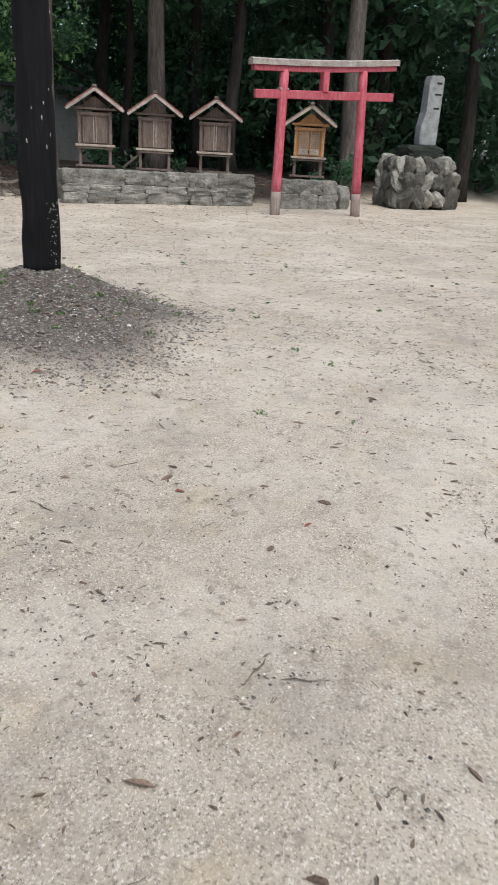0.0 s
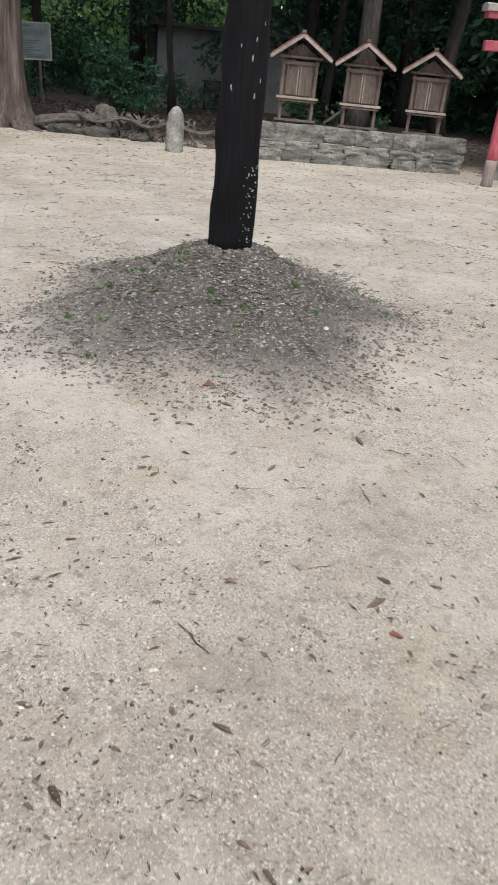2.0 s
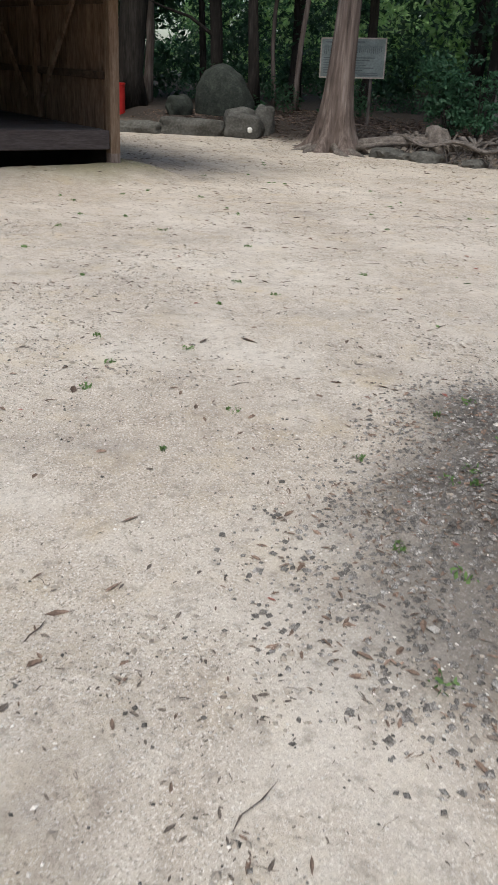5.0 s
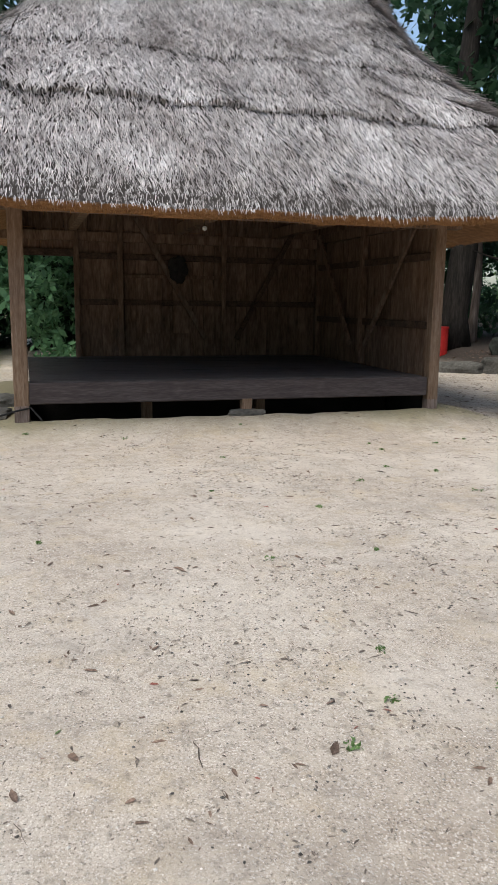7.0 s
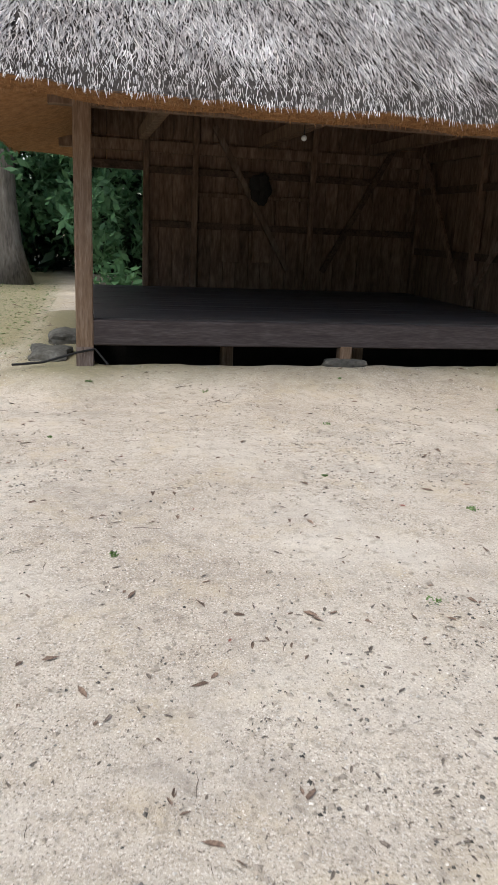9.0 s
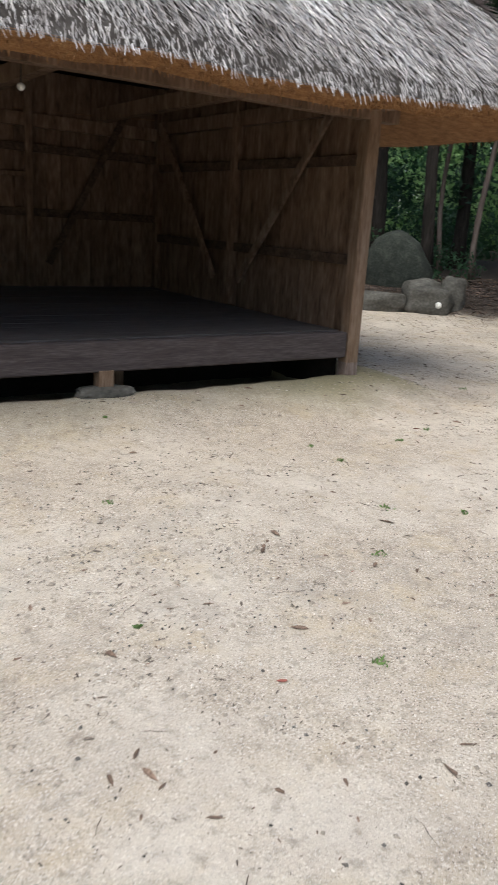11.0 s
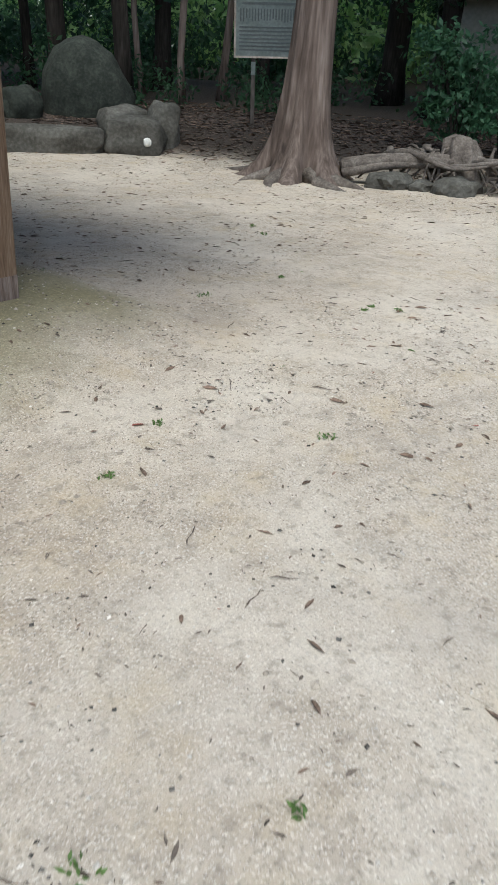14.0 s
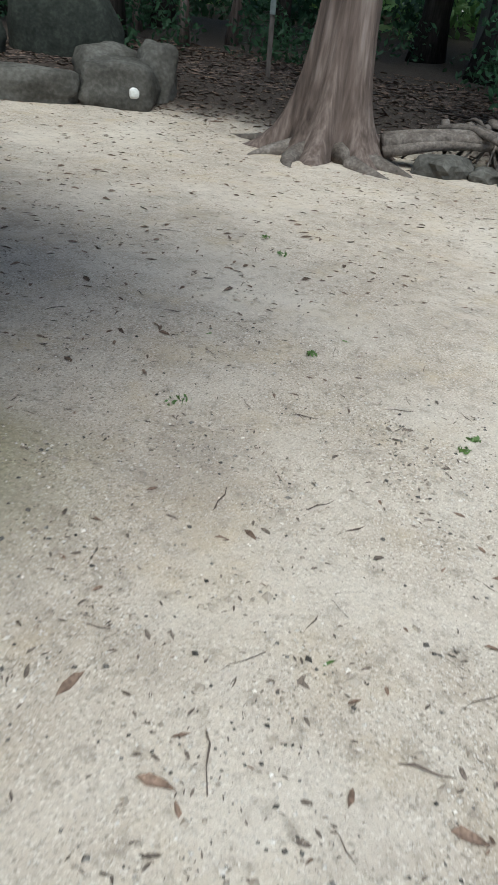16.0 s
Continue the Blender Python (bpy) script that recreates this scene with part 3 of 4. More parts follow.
# ---- shrine corner ----
def shrine(m, label, new_wood=False, group="", prop=False):
    s = thing("wooden_shrine", m, label, "shrine", group)
    wood = M["orange_wood"] if new_wood else M["old_wood"]
    hw, d = (.365, .5) if not new_wood else (.36, .5)
    for x in (-hw + .03, hw - .03):
        for y in (-.02, d - .05):
            part("leg", beam(bmesh.new(), (x, y, 0), (x, y, .45), .065, .065), M["old_wood"], s)
    part("sill", beam(bmesh.new(), (-.44, .2, .02), (.44, .2, .02), .5, .045), M["old_wood"], s)
    part("floor_board", box(bmesh.new(), (0, .18, .46), (.88, .66, .05), bevel=.006), M["pale_wood"], s)
    part("rail", box(bmesh.new(), (0, -.1, .405), (.80, .05, .04), bevel=.005), M["old_wood"], s)
    body = part("body", box(bmesh.new(), (0, d / 2, .82), (2 * hw - .08, d - .06, .68)), M["old_wood"] if not new_wood else wood, s)
    for x in (-hw + .02, hw - .02):
        part("corner_post", beam(bmesh.new(), (x, -.01, .485), (x, -.01, 1.18), .07, .07), wood, s)
    for x in (-.14, .14):
        dr = part("door", box(bmesh.new(), (x, .005, .80), (.255, .03, .58), bevel=.004), wood, s)
        if new_wood:
            for i in range(5):
                part("lattice_bar", box(bmesh.new(), (x - .1 + .05 * i, -.022, .88), (.014, .016, .38)), M["pale_wood"], dr)
            for i in range(7):
                part("lattice_bar", box(bmesh.new(), (x, -.024, .71 + .055 * i), (.25, .012, .013)), M["pale_wood"], dr)
            part("lower_panel", box(bmesh.new(), (x, -.016, .60), (.22, .02, .15)), M["pale_wood"], dr)
        else:
            for e in (-.115, .115):
                part("door_stile", box(bmesh.new(), (x + e, -.018, .80), (.022, .016, .57)), M["pale_wood"] if e * x < 0 else wood, dr)
    if new_wood:
        part("lock", box(bmesh.new(), (0, -.04, .60), (.03, .02, .06)), M["dark"], s)
    part("lintel", box(bmesh.new(), (0, -.03, 1.12), (2 * hw + .06, .06, .07), bevel=.006), wood, s)
    part("tie", box(bmesh.new(), (0, -.06, 1.23), (.92, .07, .05), bevel=.006), wood, s)
    # gable
    b = bmesh.new()
    vs = [b.verts.new(p) for p in ((-.40, -.02, 1.2), (.40, -.02, 1.2), (0, -.02, 1.5), (-.40, d, 1.2), (.40, d, 1.2), (0, d, 1.5))]
    for f in ((0, 1, 2), (5, 4, 3), (0, 3, 4, 1), (1, 4, 5, 2), (2, 5, 3, 0)):
        b.faces.new([vs[i] for i in f])
    part("gable", b, wood, s)
    part("king_post", box(bmesh.new(), (0, -.045, 1.36), (.055, .05, .22)), wood, s)
    for sg in (-1, 1):
        a = math.degrees(math.atan2(.42, .62)) * sg
        rf = part("roof_slope", box(bmesh.new(), (sg * .305, .2, 1.44), (.76, 1.04, .05), (0, a, 0)), M["roof_red"] if not new_wood else M["old_wood"], s)
        for i in range(6):
            y = -.22 + i * .17
            part("roof_batten", box(bmesh.new(), (sg * .31, y, 1.475), (.74, .03, .02), (0, a, 0)), M["roof_red"] if not new_wood else M["old_wood"], rf)
        part("bargeboard", box(bmesh.new(), (sg * .31, -.335, 1.405), (.77, .03, .06), (0, a, 0), .004), M["cap_wood" if not new_wood else "pale_wood"], s, "pale gable board")
    part("ridge", box(bmesh.new(), (0, .2, 1.685), (.09, 1.1, .06), bevel=.01), M["old_wood"], s)
    if prop:
        part("prop", beam(bmesh.new(), (-.75, .05, .02), (-.25, .0, .44), .05, .05), M["old_wood"], s)
    return s


for x, y, z, turn, lab, pr in ((14.47, 6.29, .77, -55, "small weathered wooden shrine with faded red roof on the stone wall", False),
                         (15.55, 5.35, .74, -60, "small weathered wooden shrine with a leaning prop on the stone wall", True),
                         (16.71, 4.33, .73, -64, "small weathered wooden shrine with grey doors on the stone wall", False)):
    shrine(pose(x, y, z, 0, 0, turn), lab, group="row of small shrines", prop=pr)
shrine(pose(17.97, 2.33, .74, 0, 0, -70), "small newer shrine with orange lattice doors behind the gate", True)


def torii():
    o = Vector((15.1, 2.07, 0))
    t = thing("red_torii", pose(15.1, 2.07, 0, 0, 0, -43.4), "faded red wooden shrine gate with bleached top beam", "gate")
    W = 2.08
    for x, lean, top in ((0, .03, 2.5), (W, -.13, 2.62)):
        b = bmesh.new()
        zs = [.42 + top * i / 8 for i in range(9)]
        tube(b, [(x + lean * z / 2.9, 0, z) for z in zs], [.105 - .008 * i / 8 for i in range(9)], 14, .05)
        part("pillar", b, M["red"], t, "", True)
        b = bmesh.new()
        tube(b, [(x + lean * z / 2.9, 0, z) for z in (-.05, .15, .35, .5)], [.118, .112, .110, .108], 14, .06)
        part("pillar_foot", b, M["red_bottom"], t, "bare worn wood foot", True)
    part("tie_beam", beam(bmesh.new(), (-.63, 0, 2.42), (W + .68, 0, 2.57), .12, .17, .012), M["red"], t)
    part("strut", beam(bmesh.new(), (1.0, 0, 2.56), (1.0, 0, 2.95), .18, .14), M["red"], t)
    def bow(z0, h, w, x0, x1, mat, name, lab=""):
        b = bmesh.new()
        n = 14
        rings = []
        for i in range(n + 1):
            f = i / n
            x = x0 + (x1 - x0) * f
            z = z0 - .04 + .035 * (2 * f - 1) ** 2 + .03 + .25 * f
            rings.append([b.verts.new((x, sy * w / 2, z + dz)) for sy, dz in ((-1, 0), (1, 0), (1, h), (.3, h + .03), (-.3, h + .03), (-1, h))])
        for A, B in zip(rings, rings[1:]):
            for k in range(6):
                b.faces.new((A[k], A[(k + 1) % 6], B[(k + 1) % 6], B[k]))
        b.faces.new(rings[0][::-1])
        b.faces.new(rings[-1])
        part(name, b, mat, t, lab)
    bow(2.83, .10, .17, -.70, W + .66, M["red"], "lower_beam")
    bow(2.935, .10, .24, -.75, W + .71, M["cap_wood"], "top_beam", "bleached weathered top beam")
    part("wedge", box(bmesh.new(), (.02, 0, 2.55), (.22, .14, .04), bevel=.006), M["cap_wood"], t)


torii()


def stone_wall(name, a, c, courses, label, seed, depth=.5):
    rnd = random.Random(seed)
    a, c = Vector((*a, 0)), Vector((*c, 0))
    L = (c - a).length
    ang = math.degrees(math.atan2(c.y - a.y, c.x - a.x))
    w = thing(name, pose(a.x, a.y, 0, 0, 0, ang), label, "stone wall")
    z = -.04
    for ci, hgt in enumerate(courses):
        x = 0
        while x < L - .08:
            ln = rnd.uniform(.32, 1.15)
            if L - x - ln < .25:
                ln = L - x
            hh = hgt * rnd.uniform(.92, 1.06)
            part("stone", rock(bmesh.new(), (x + ln / 2, depth / 2 - .01 + rnd.uniform(-.04, .03) + ci * .03, z + hgt / 2), (ln / 2 + .02, depth / 2, hh / 2 + .016), rnd.random() * 50, .17, 4, .84,
                               (0, 0, rnd.uniform(-2, 2))), M["stone"], w)
            x += ln
        z += hgt
    return w


stone_wall("stone_wall", (13.5, 6.48), (17.02, 3.34), (.27, .17, .32), "low dry stone wall of rough grey blocks", 4)
stone_wall("stone_wall", (17.0, 2.62), (18.15, 1.53), (.38, .34), "short stone plinth of rough blocks under a shrine", 8)
for nm, x, y, r, s, seed, sq in (("edge_boulder", 18.5, 1.55, -30, (.2, .2, .36), 3, .6), ("edge_boulder", 14.15, 7.55, 30, (.42, .28, .26), 5, .5), ("stone_block", 14.62, 7.1, -40, (.3, .25, .4), 7, .8)):
    t = thing(nm, pose(x, y, level(x, y), 0, 0, r), "rough grey block of stone at the wood's edge", "stone")
    part("stone", rock(bmesh.new(), (0, 0, s[2] * .6), s, seed, .15, 3, sq), M["stone"], t)


def monument():
    t = thing("stone_monument", pose(21.6, .25, 0, 0, 0, -50), "tall grey inscribed stone slab on a rubble cairn", "monument")
    rnd = random.Random(5)
    z = 0
    for ci, (w, d, n, hh) in enumerate(((1.62, 1.2, 5, .52), (1.5, 1.1, 5, .47), (1.4, 1.0, 5, .42))):
        for side, (cx, cy, ln, an) in enumerate(((0, -d / 2, w, 0), (-w / 2, 0, d, 90), (w / 2, 0, d, 90))):
            x = -ln / 2
            for i in range(n):
                l2 = ln / n
                p = (cx + (x + l2 / 2) * math.cos(radians(an)), cy + (x + l2 / 2) * math.sin(radians(an)), z + hh / 2)
                part("stone", rock(bmesh.new(), p, (l2 * rnd.uniform(.48, .66), rnd.uniform(.2, .34), hh * rnd.uniform(.42, .72)), rnd.random() * 60, .26, 3, .62,
                                   (rnd.uniform(-15, 15), rnd.uniform(-40, 40), an)), M["stone_moss" if rnd.random() < .6 else "stone"], t)
                x += l2
        z += hh - .04
    part("core", rock(bmesh.new(), (0, 0, .6), (.75, .5, .72), 2, .1, 3, .5), M["stone_dark"], t)
    part("base_slab", rock(bmesh.new(), (.0, 0, z + .18), (.56, .45, .2), 12, .12, 3, .85), M["stone_dark"], t, "dark rough base slab")
    b = bmesh.new()
    z0 = z + .38
    prof = ((-.27, 0), (.26, 0), (.25, 1.72), (.18, 1.78), (-.16, 1.76), (-.2, 1.55), (-.17, .85), (-.28, .5))
    lo = [b.verts.new((x + .14 + .015 * zz, -.17, z0 + zz)) for x, zz in prof]
    hi = [b.verts.new((x + .14 + .015 * zz, .17, z0 + zz)) for x, zz in prof]
    b.faces.new(lo)
    b.faces.new(hi[::-1])
    for k in range(len(prof)):
        b.faces.new((lo[k], hi[k], hi[(k + 1) % len(prof)], lo[(k + 1) % len(prof)]))
    bmesh.ops.bevel(b, geom=list(b.edges), offset=.02, segments=2, affect="EDGES")
    st = part("slab", b, M["stone_grey"], t, "tall split grey stone slab")
    for zz, w in ((1.58, .16), (1.3, .2), (.95, .18)):
        part("carved_mark", box(bmesh.new(), (.24 + .015 * zz, -.173, z0 + zz), (w, .008, .05)), M["stone_dark"], st)


monument()


def standing_stone():
    t = thing("standing_stone", pose(12.3, 7.75, 0, 0, 0, 20), "upright pointed grey stone standing in the sand", "stone")
    b = bmesh.new()
    tube(b, [(0, 0, -.1), (.0, 0, .08), (.01, 0, .3), (.015, 0, .55), (.02, 0, .72), (.03, 0, .83), (.03, 0, .87)], (.2, .185, .17, .16, .14, .085, .02), 16, .35)
    part("stone", b, M["stone"], t, "", True)


standing_stone()


def charred_pole():
    z = level(3.72, -.25) - .06
    t = thing("charred_pole", pose(3.72, -.25, z), "black charred tree trunk standing on a gravel mound", "post")
    b = bmesh.new()
    n = 44
    tube(b, [(.02 * noise.noise(Vector((i * .2, 3, 0))), .02 * noise.noise(Vector((i * .2, 9, 0))), 4.2 * i / n) for i in range(n + 1)], [.134 + .012 * math.exp(-i * .5) - .0003 * i for i in range(n + 1)], 28, .16)
    tr = part("trunk", b, M["char"], t, "", True)
    g = random.Random(9)
    for i in range(150):
        a = math.radians(g.uniform(215, 320) if i < 134 else g.uniform(150, 330))
        zz = g.uniform(.08, .56) if i < 134 else g.uniform(.9, 2.2)
        s = g.uniform(.0025, .0055)
        part("resin_fleck", rock(bmesh.new(), (.132 * math.cos(a), .132 * math.sin(a), zz), (s, s, s * (1.2 if i < 134 else 4)), i, .2, 1), M["pitch_white"], tr)


charred_pole()


# ---- trees ----
def cedar(x, y, rad, height_, lean, label, seed, spread, flare=1.0, mat="bark_cedar", roots=9):
    random.seed(seed)
    z = level(x, y)
    z0 = min(z, level(x - .5, y - .5)) - .05
    t = thing("cedar_tree", pose(x, y, z0), label, "tree")
    b = bmesh.new()
    zs = [0, .08, .16, .28, .42, .6, .85, 1.2, 1.7, 2.4, 3.2, 4.2, 5.5, 7, 9, height_]
    seg = 44
    rings = []
    for zz in zs:
        f = .95 * math.exp(-zz * 2.2 / flare) + .5 * math.exp(-zz * 6)
        r = rad * .92 * (1 + 1.2 * f) * (1 - .035 * zz)
        ring = []
        for k in range(seg):
            a = 2 * math.pi * k / seg
            lobes = .22 * f * math.sin(a * 5 + seed) + .15 * f * math.sin(a * 9 + 2 * seed)
            fl = .035 * math.sin(a * 11 + seed * 2 + .25 * zz) + .02 * math.sin(a * 19 + zz * .3) + .03 * noise.noise(Vector((math.cos(a) * 2, math.sin(a) * 2, zz * .8 + seed)))
            ring.append(b.verts.new((lean[0] * zz + math.cos(a) * r * (1 + lobes + fl), lean[1] * zz + math.sin(a) * r * (1 + lobes + fl), zz)))
        rings.append(ring)
    for A, B in zip(rings, rings[1:]):
        for k in range(seg):
            b.faces.new((A[k], A[(k + 1) % seg], B[(k + 1) % seg], B[k]))
    part("trunk", b, M[mat], t, "fibrous reddish bark", True)
    for i in range(roots):
        a = 2 * math.pi * i / roots + random.uniform(-.25, .25)
        L = random.uniform(.5, 1.0) * spread
        pts, rr = [], []
        for k in range(9):
            f = k / 8
            d = rad * 1.2 + L * f
            aa = a + .35 * math.sin(f * 3 + i) * f
            px, py = math.cos(aa) * d, math.sin(aa) * d
            gz = level(x + px, y + py) - z0
            pts.append((px, py, gz + .10 * (1 - f) ** 2 - .01 - .06 * f))
            rr.append(max(.012, (.11 * (1 - f) ** 1.2 + .018) * rad / .28))
        part("root", tube(bmesh.new(), pts, rr, 9, .3), M["root"], t, "grey spreading root", True)
    g = random.Random(seed)
    cs, rs = [], []
    for i in range(46):
        a, d = g.uniform(0, 6.28), g.uniform(.6, 2.6)
        cs.append((d * math.cos(a), d * math.sin(a), g.uniform(5.4, height_ + 1)))
        rs.append(g.uniform(.5, 1.0))
    for i in range(9):
        a = i * 2.4
        zz = 5.6 + i * .55
        part("limb", tube(bmesh.new(), [(lean[0] * zz, lean[1] * zz, zz), (math.cos(a) * 1.2, math.sin(a) * 1.2, zz + .1), (math.cos(a) * 2.3, math.sin(a) * 2.3, zz - .1)], (.07, .045, .012), 7), M[mat], t)
    cr = new("crown", leaves("crown", cs, rs, 110, .13, M["leaf_deep"], seed))
    cr.parent = t
    return t


cedar(11.85, 12.4, .27, 11, (.022, -.012), "tall cedar with reddish bark and flaring roots", 3, 1.3, 1.8)
cedar(15.05, 8.18, .26, 11, (.03, -.02), "tall cedar with grey-brown bark at the bank edge", 6, 1.3, 1.8)


def forest_tree(x, y, rad, height_, lean, mat, seed, label, branch=False):
    random.seed(seed)
    z = level(x, y) - .1
    t = thing("forest_tree", pose(x, y, z), label, "tree", "trees of the wood")
    n = 12
    pts = [(lean[0] * height_ * i / n + .10 * math.sin(i * .9 + seed), lean[1] * height_ * i / n + .08 * math.sin(i * .7 + 2 * seed), height_ * i / n) for i in range(n + 1)]
    rr = [rad * (1.5 if i == 0 else 1.0) * (1 - .55 * i / n) for i in range(n + 1)]
    part("trunk", tube(bmesh.new(), pts, rr, 12, .15), M[mat], t, "", True)
    if branch:
        zz = random.uniform(1.8, 2.6)
        part("branch", tube(bmesh.new(), [(lean[0] * zz, lean[1] * zz, zz), (-.7, .3, zz + .45), (-1.5, .5, zz + .65), (-2.3, .7, zz + .95)], (.06, .045, .03, .01), 7), M[mat], t)
    g = random.Random(seed)
    cs, rs = [], []
    for i in range(26):
        a, d = g.uniform(0, 6.28), g.uniform(.2, 2.4)
        cs.append((lean[0] * height_ + d * math.cos(a), lean[1] * height_ + d * math.sin(a), g.uniform(height_ * .5, height_ + 1.2)))
        rs.append(g.uniform(.6, 1.2))
    cr = new("crown", leaves("crown", cs, rs, 70, .18, M["leaf_deep"], seed))
    cr.parent = t


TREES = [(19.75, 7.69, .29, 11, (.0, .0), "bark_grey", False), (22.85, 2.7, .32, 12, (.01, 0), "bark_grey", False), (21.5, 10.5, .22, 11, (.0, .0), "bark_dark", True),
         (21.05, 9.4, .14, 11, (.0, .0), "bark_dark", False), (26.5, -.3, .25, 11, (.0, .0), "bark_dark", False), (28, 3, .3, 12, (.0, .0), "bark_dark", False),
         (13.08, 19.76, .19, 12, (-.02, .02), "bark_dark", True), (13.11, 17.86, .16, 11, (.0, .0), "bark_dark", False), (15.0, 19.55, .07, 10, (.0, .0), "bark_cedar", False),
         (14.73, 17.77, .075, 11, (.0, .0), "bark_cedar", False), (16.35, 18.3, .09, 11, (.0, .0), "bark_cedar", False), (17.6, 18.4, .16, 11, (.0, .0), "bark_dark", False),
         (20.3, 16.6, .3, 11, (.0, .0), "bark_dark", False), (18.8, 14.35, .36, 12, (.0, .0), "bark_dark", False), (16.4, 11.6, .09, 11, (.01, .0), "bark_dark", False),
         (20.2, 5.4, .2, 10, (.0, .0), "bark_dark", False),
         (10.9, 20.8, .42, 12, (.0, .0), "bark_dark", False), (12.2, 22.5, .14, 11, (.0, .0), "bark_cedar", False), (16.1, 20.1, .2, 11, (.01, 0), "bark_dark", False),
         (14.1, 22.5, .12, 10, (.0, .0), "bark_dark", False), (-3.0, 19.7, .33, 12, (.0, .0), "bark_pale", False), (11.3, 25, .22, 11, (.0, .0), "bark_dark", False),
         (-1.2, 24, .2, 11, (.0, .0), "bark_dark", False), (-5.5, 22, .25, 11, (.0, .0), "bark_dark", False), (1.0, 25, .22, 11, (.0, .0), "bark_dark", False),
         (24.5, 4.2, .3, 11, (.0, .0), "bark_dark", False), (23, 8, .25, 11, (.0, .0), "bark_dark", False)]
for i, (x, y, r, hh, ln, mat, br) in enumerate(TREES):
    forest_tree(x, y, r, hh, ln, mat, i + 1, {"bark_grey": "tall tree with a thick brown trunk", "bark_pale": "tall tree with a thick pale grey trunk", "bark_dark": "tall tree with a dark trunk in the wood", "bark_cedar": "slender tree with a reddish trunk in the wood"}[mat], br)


# ---- the wood's foliage ----
def scatter(n, seed, dmin, dmax, zmin, zmax, rmin, rmax, box_):
    g = np.random.default_rng(seed)
    x, y = g.uniform(box_[0], box_[1], n * 12), g.uniform(box_[2], box_[3], n * 12)
    e = edge_distance(x, y)
    ok = (e > dmin) & (e < dmax)
    x, y = x[ok][:n], y[ok][:n]
    z = height(x, y) + g.uniform(zmin, zmax, len(x))
    return np.stack([x, y, z], 1), g.uniform(rmin, rmax, len(x))


def foliage(name, label, c, r, each, size, mat, seed, flat=.8):
    tagged(new(name, leaves(name, c, r, each, size, M[mat], seed, flat)), label, "foliage", kind="stuff")


FB = (7, 46, -14, 44)
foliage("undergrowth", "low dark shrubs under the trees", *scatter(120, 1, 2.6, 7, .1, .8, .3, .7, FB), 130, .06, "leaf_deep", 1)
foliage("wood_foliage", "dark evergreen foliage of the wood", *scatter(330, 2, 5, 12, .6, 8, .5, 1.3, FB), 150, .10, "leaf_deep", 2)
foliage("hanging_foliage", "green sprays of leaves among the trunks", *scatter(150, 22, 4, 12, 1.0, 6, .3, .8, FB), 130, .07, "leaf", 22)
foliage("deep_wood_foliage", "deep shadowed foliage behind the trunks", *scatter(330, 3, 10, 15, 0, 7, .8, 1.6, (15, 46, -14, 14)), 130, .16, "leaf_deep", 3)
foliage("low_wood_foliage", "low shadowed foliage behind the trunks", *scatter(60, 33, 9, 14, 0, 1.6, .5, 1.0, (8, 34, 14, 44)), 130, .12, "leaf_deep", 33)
# sun patches deep in the wood, made by the brighter leaf colour
foliage("sunlit_foliage", "bamboo and leaves of a glade in the wood, coloured bright as if sunlit", *scatter(420, 4, 12.5, 19, .2, 5.5, .5, 1.3, (7, 36, 8, 44)), 70, .17, "leaf_light", 4)
foliage("glade_foliage", "mid-green leaves round the glade", *scatter(150, 44, 14, 21, .2, 7.5, .6, 1.4, (7, 36, 8, 44)), 100, .14, "leaf", 44)
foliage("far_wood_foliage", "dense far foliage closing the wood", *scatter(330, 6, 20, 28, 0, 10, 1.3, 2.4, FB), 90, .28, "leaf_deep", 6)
# high leaves, mostly out of view, added to darken the wood below
foliage("canopy", "high leaves added mostly out of view to shade the wood", *scatter(70, 5, 1.5, 14, 8, 12, 1.0, 2.0, FB), 80, .25, "leaf_deep", 5, .5)
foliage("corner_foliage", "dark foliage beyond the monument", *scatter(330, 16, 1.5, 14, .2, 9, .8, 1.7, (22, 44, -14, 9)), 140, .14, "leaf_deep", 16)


def ring_trees():
    """Trees that close the clearing on the sides the walk turns its back to, and beyond the hut."""
    g = np.random.default_rng(21)
    c, r = [], []
    for i in range(760):
        a = radians(g.uniform(76, 372))
        d = g.uniform(22, 30)
        if 110 < math.degrees(a) < 360:
            d += 3
        c.append((3 + d * math.cos(a), 2 + d * math.sin(a), g.uniform(0, 12)))
        r.append(g.uniform(1.3, 2.6))
    tagged(new("clearing_foliage", leaves("clearing_foliage", c, r, 95, .26, M["leaf_deep"], 8)), "dark trees closing the clearing", "foliage", kind="stuff")
    c, r = [], []
    for i in range(330):
        x, y = g.uniform(-12, 9), g.uniform(17.5, 25)
        c.append((x, y, g.uniform(.3, 7)))
        r.append(g.uniform(.5, 1.3))
    c = [p for p in c if not (p[0] < -1.2 and p[2] < 1.6 and p[1] < 20.5)]
    tagged(new("thicket", leaves("thicket", c, r[:len(c)], 170, .12, M["leaf"], 9)), "dark evergreen thicket behind the hut", "foliage", kind="stuff")


ring_trees()
g = np.random.default_rng(44)
behind = np.stack([g.uniform(-14, 14, 520), g.uniform(24, 29, 520), g.uniform(0, 7, 520)], 1)
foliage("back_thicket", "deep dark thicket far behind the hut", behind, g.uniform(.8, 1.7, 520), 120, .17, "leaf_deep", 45)


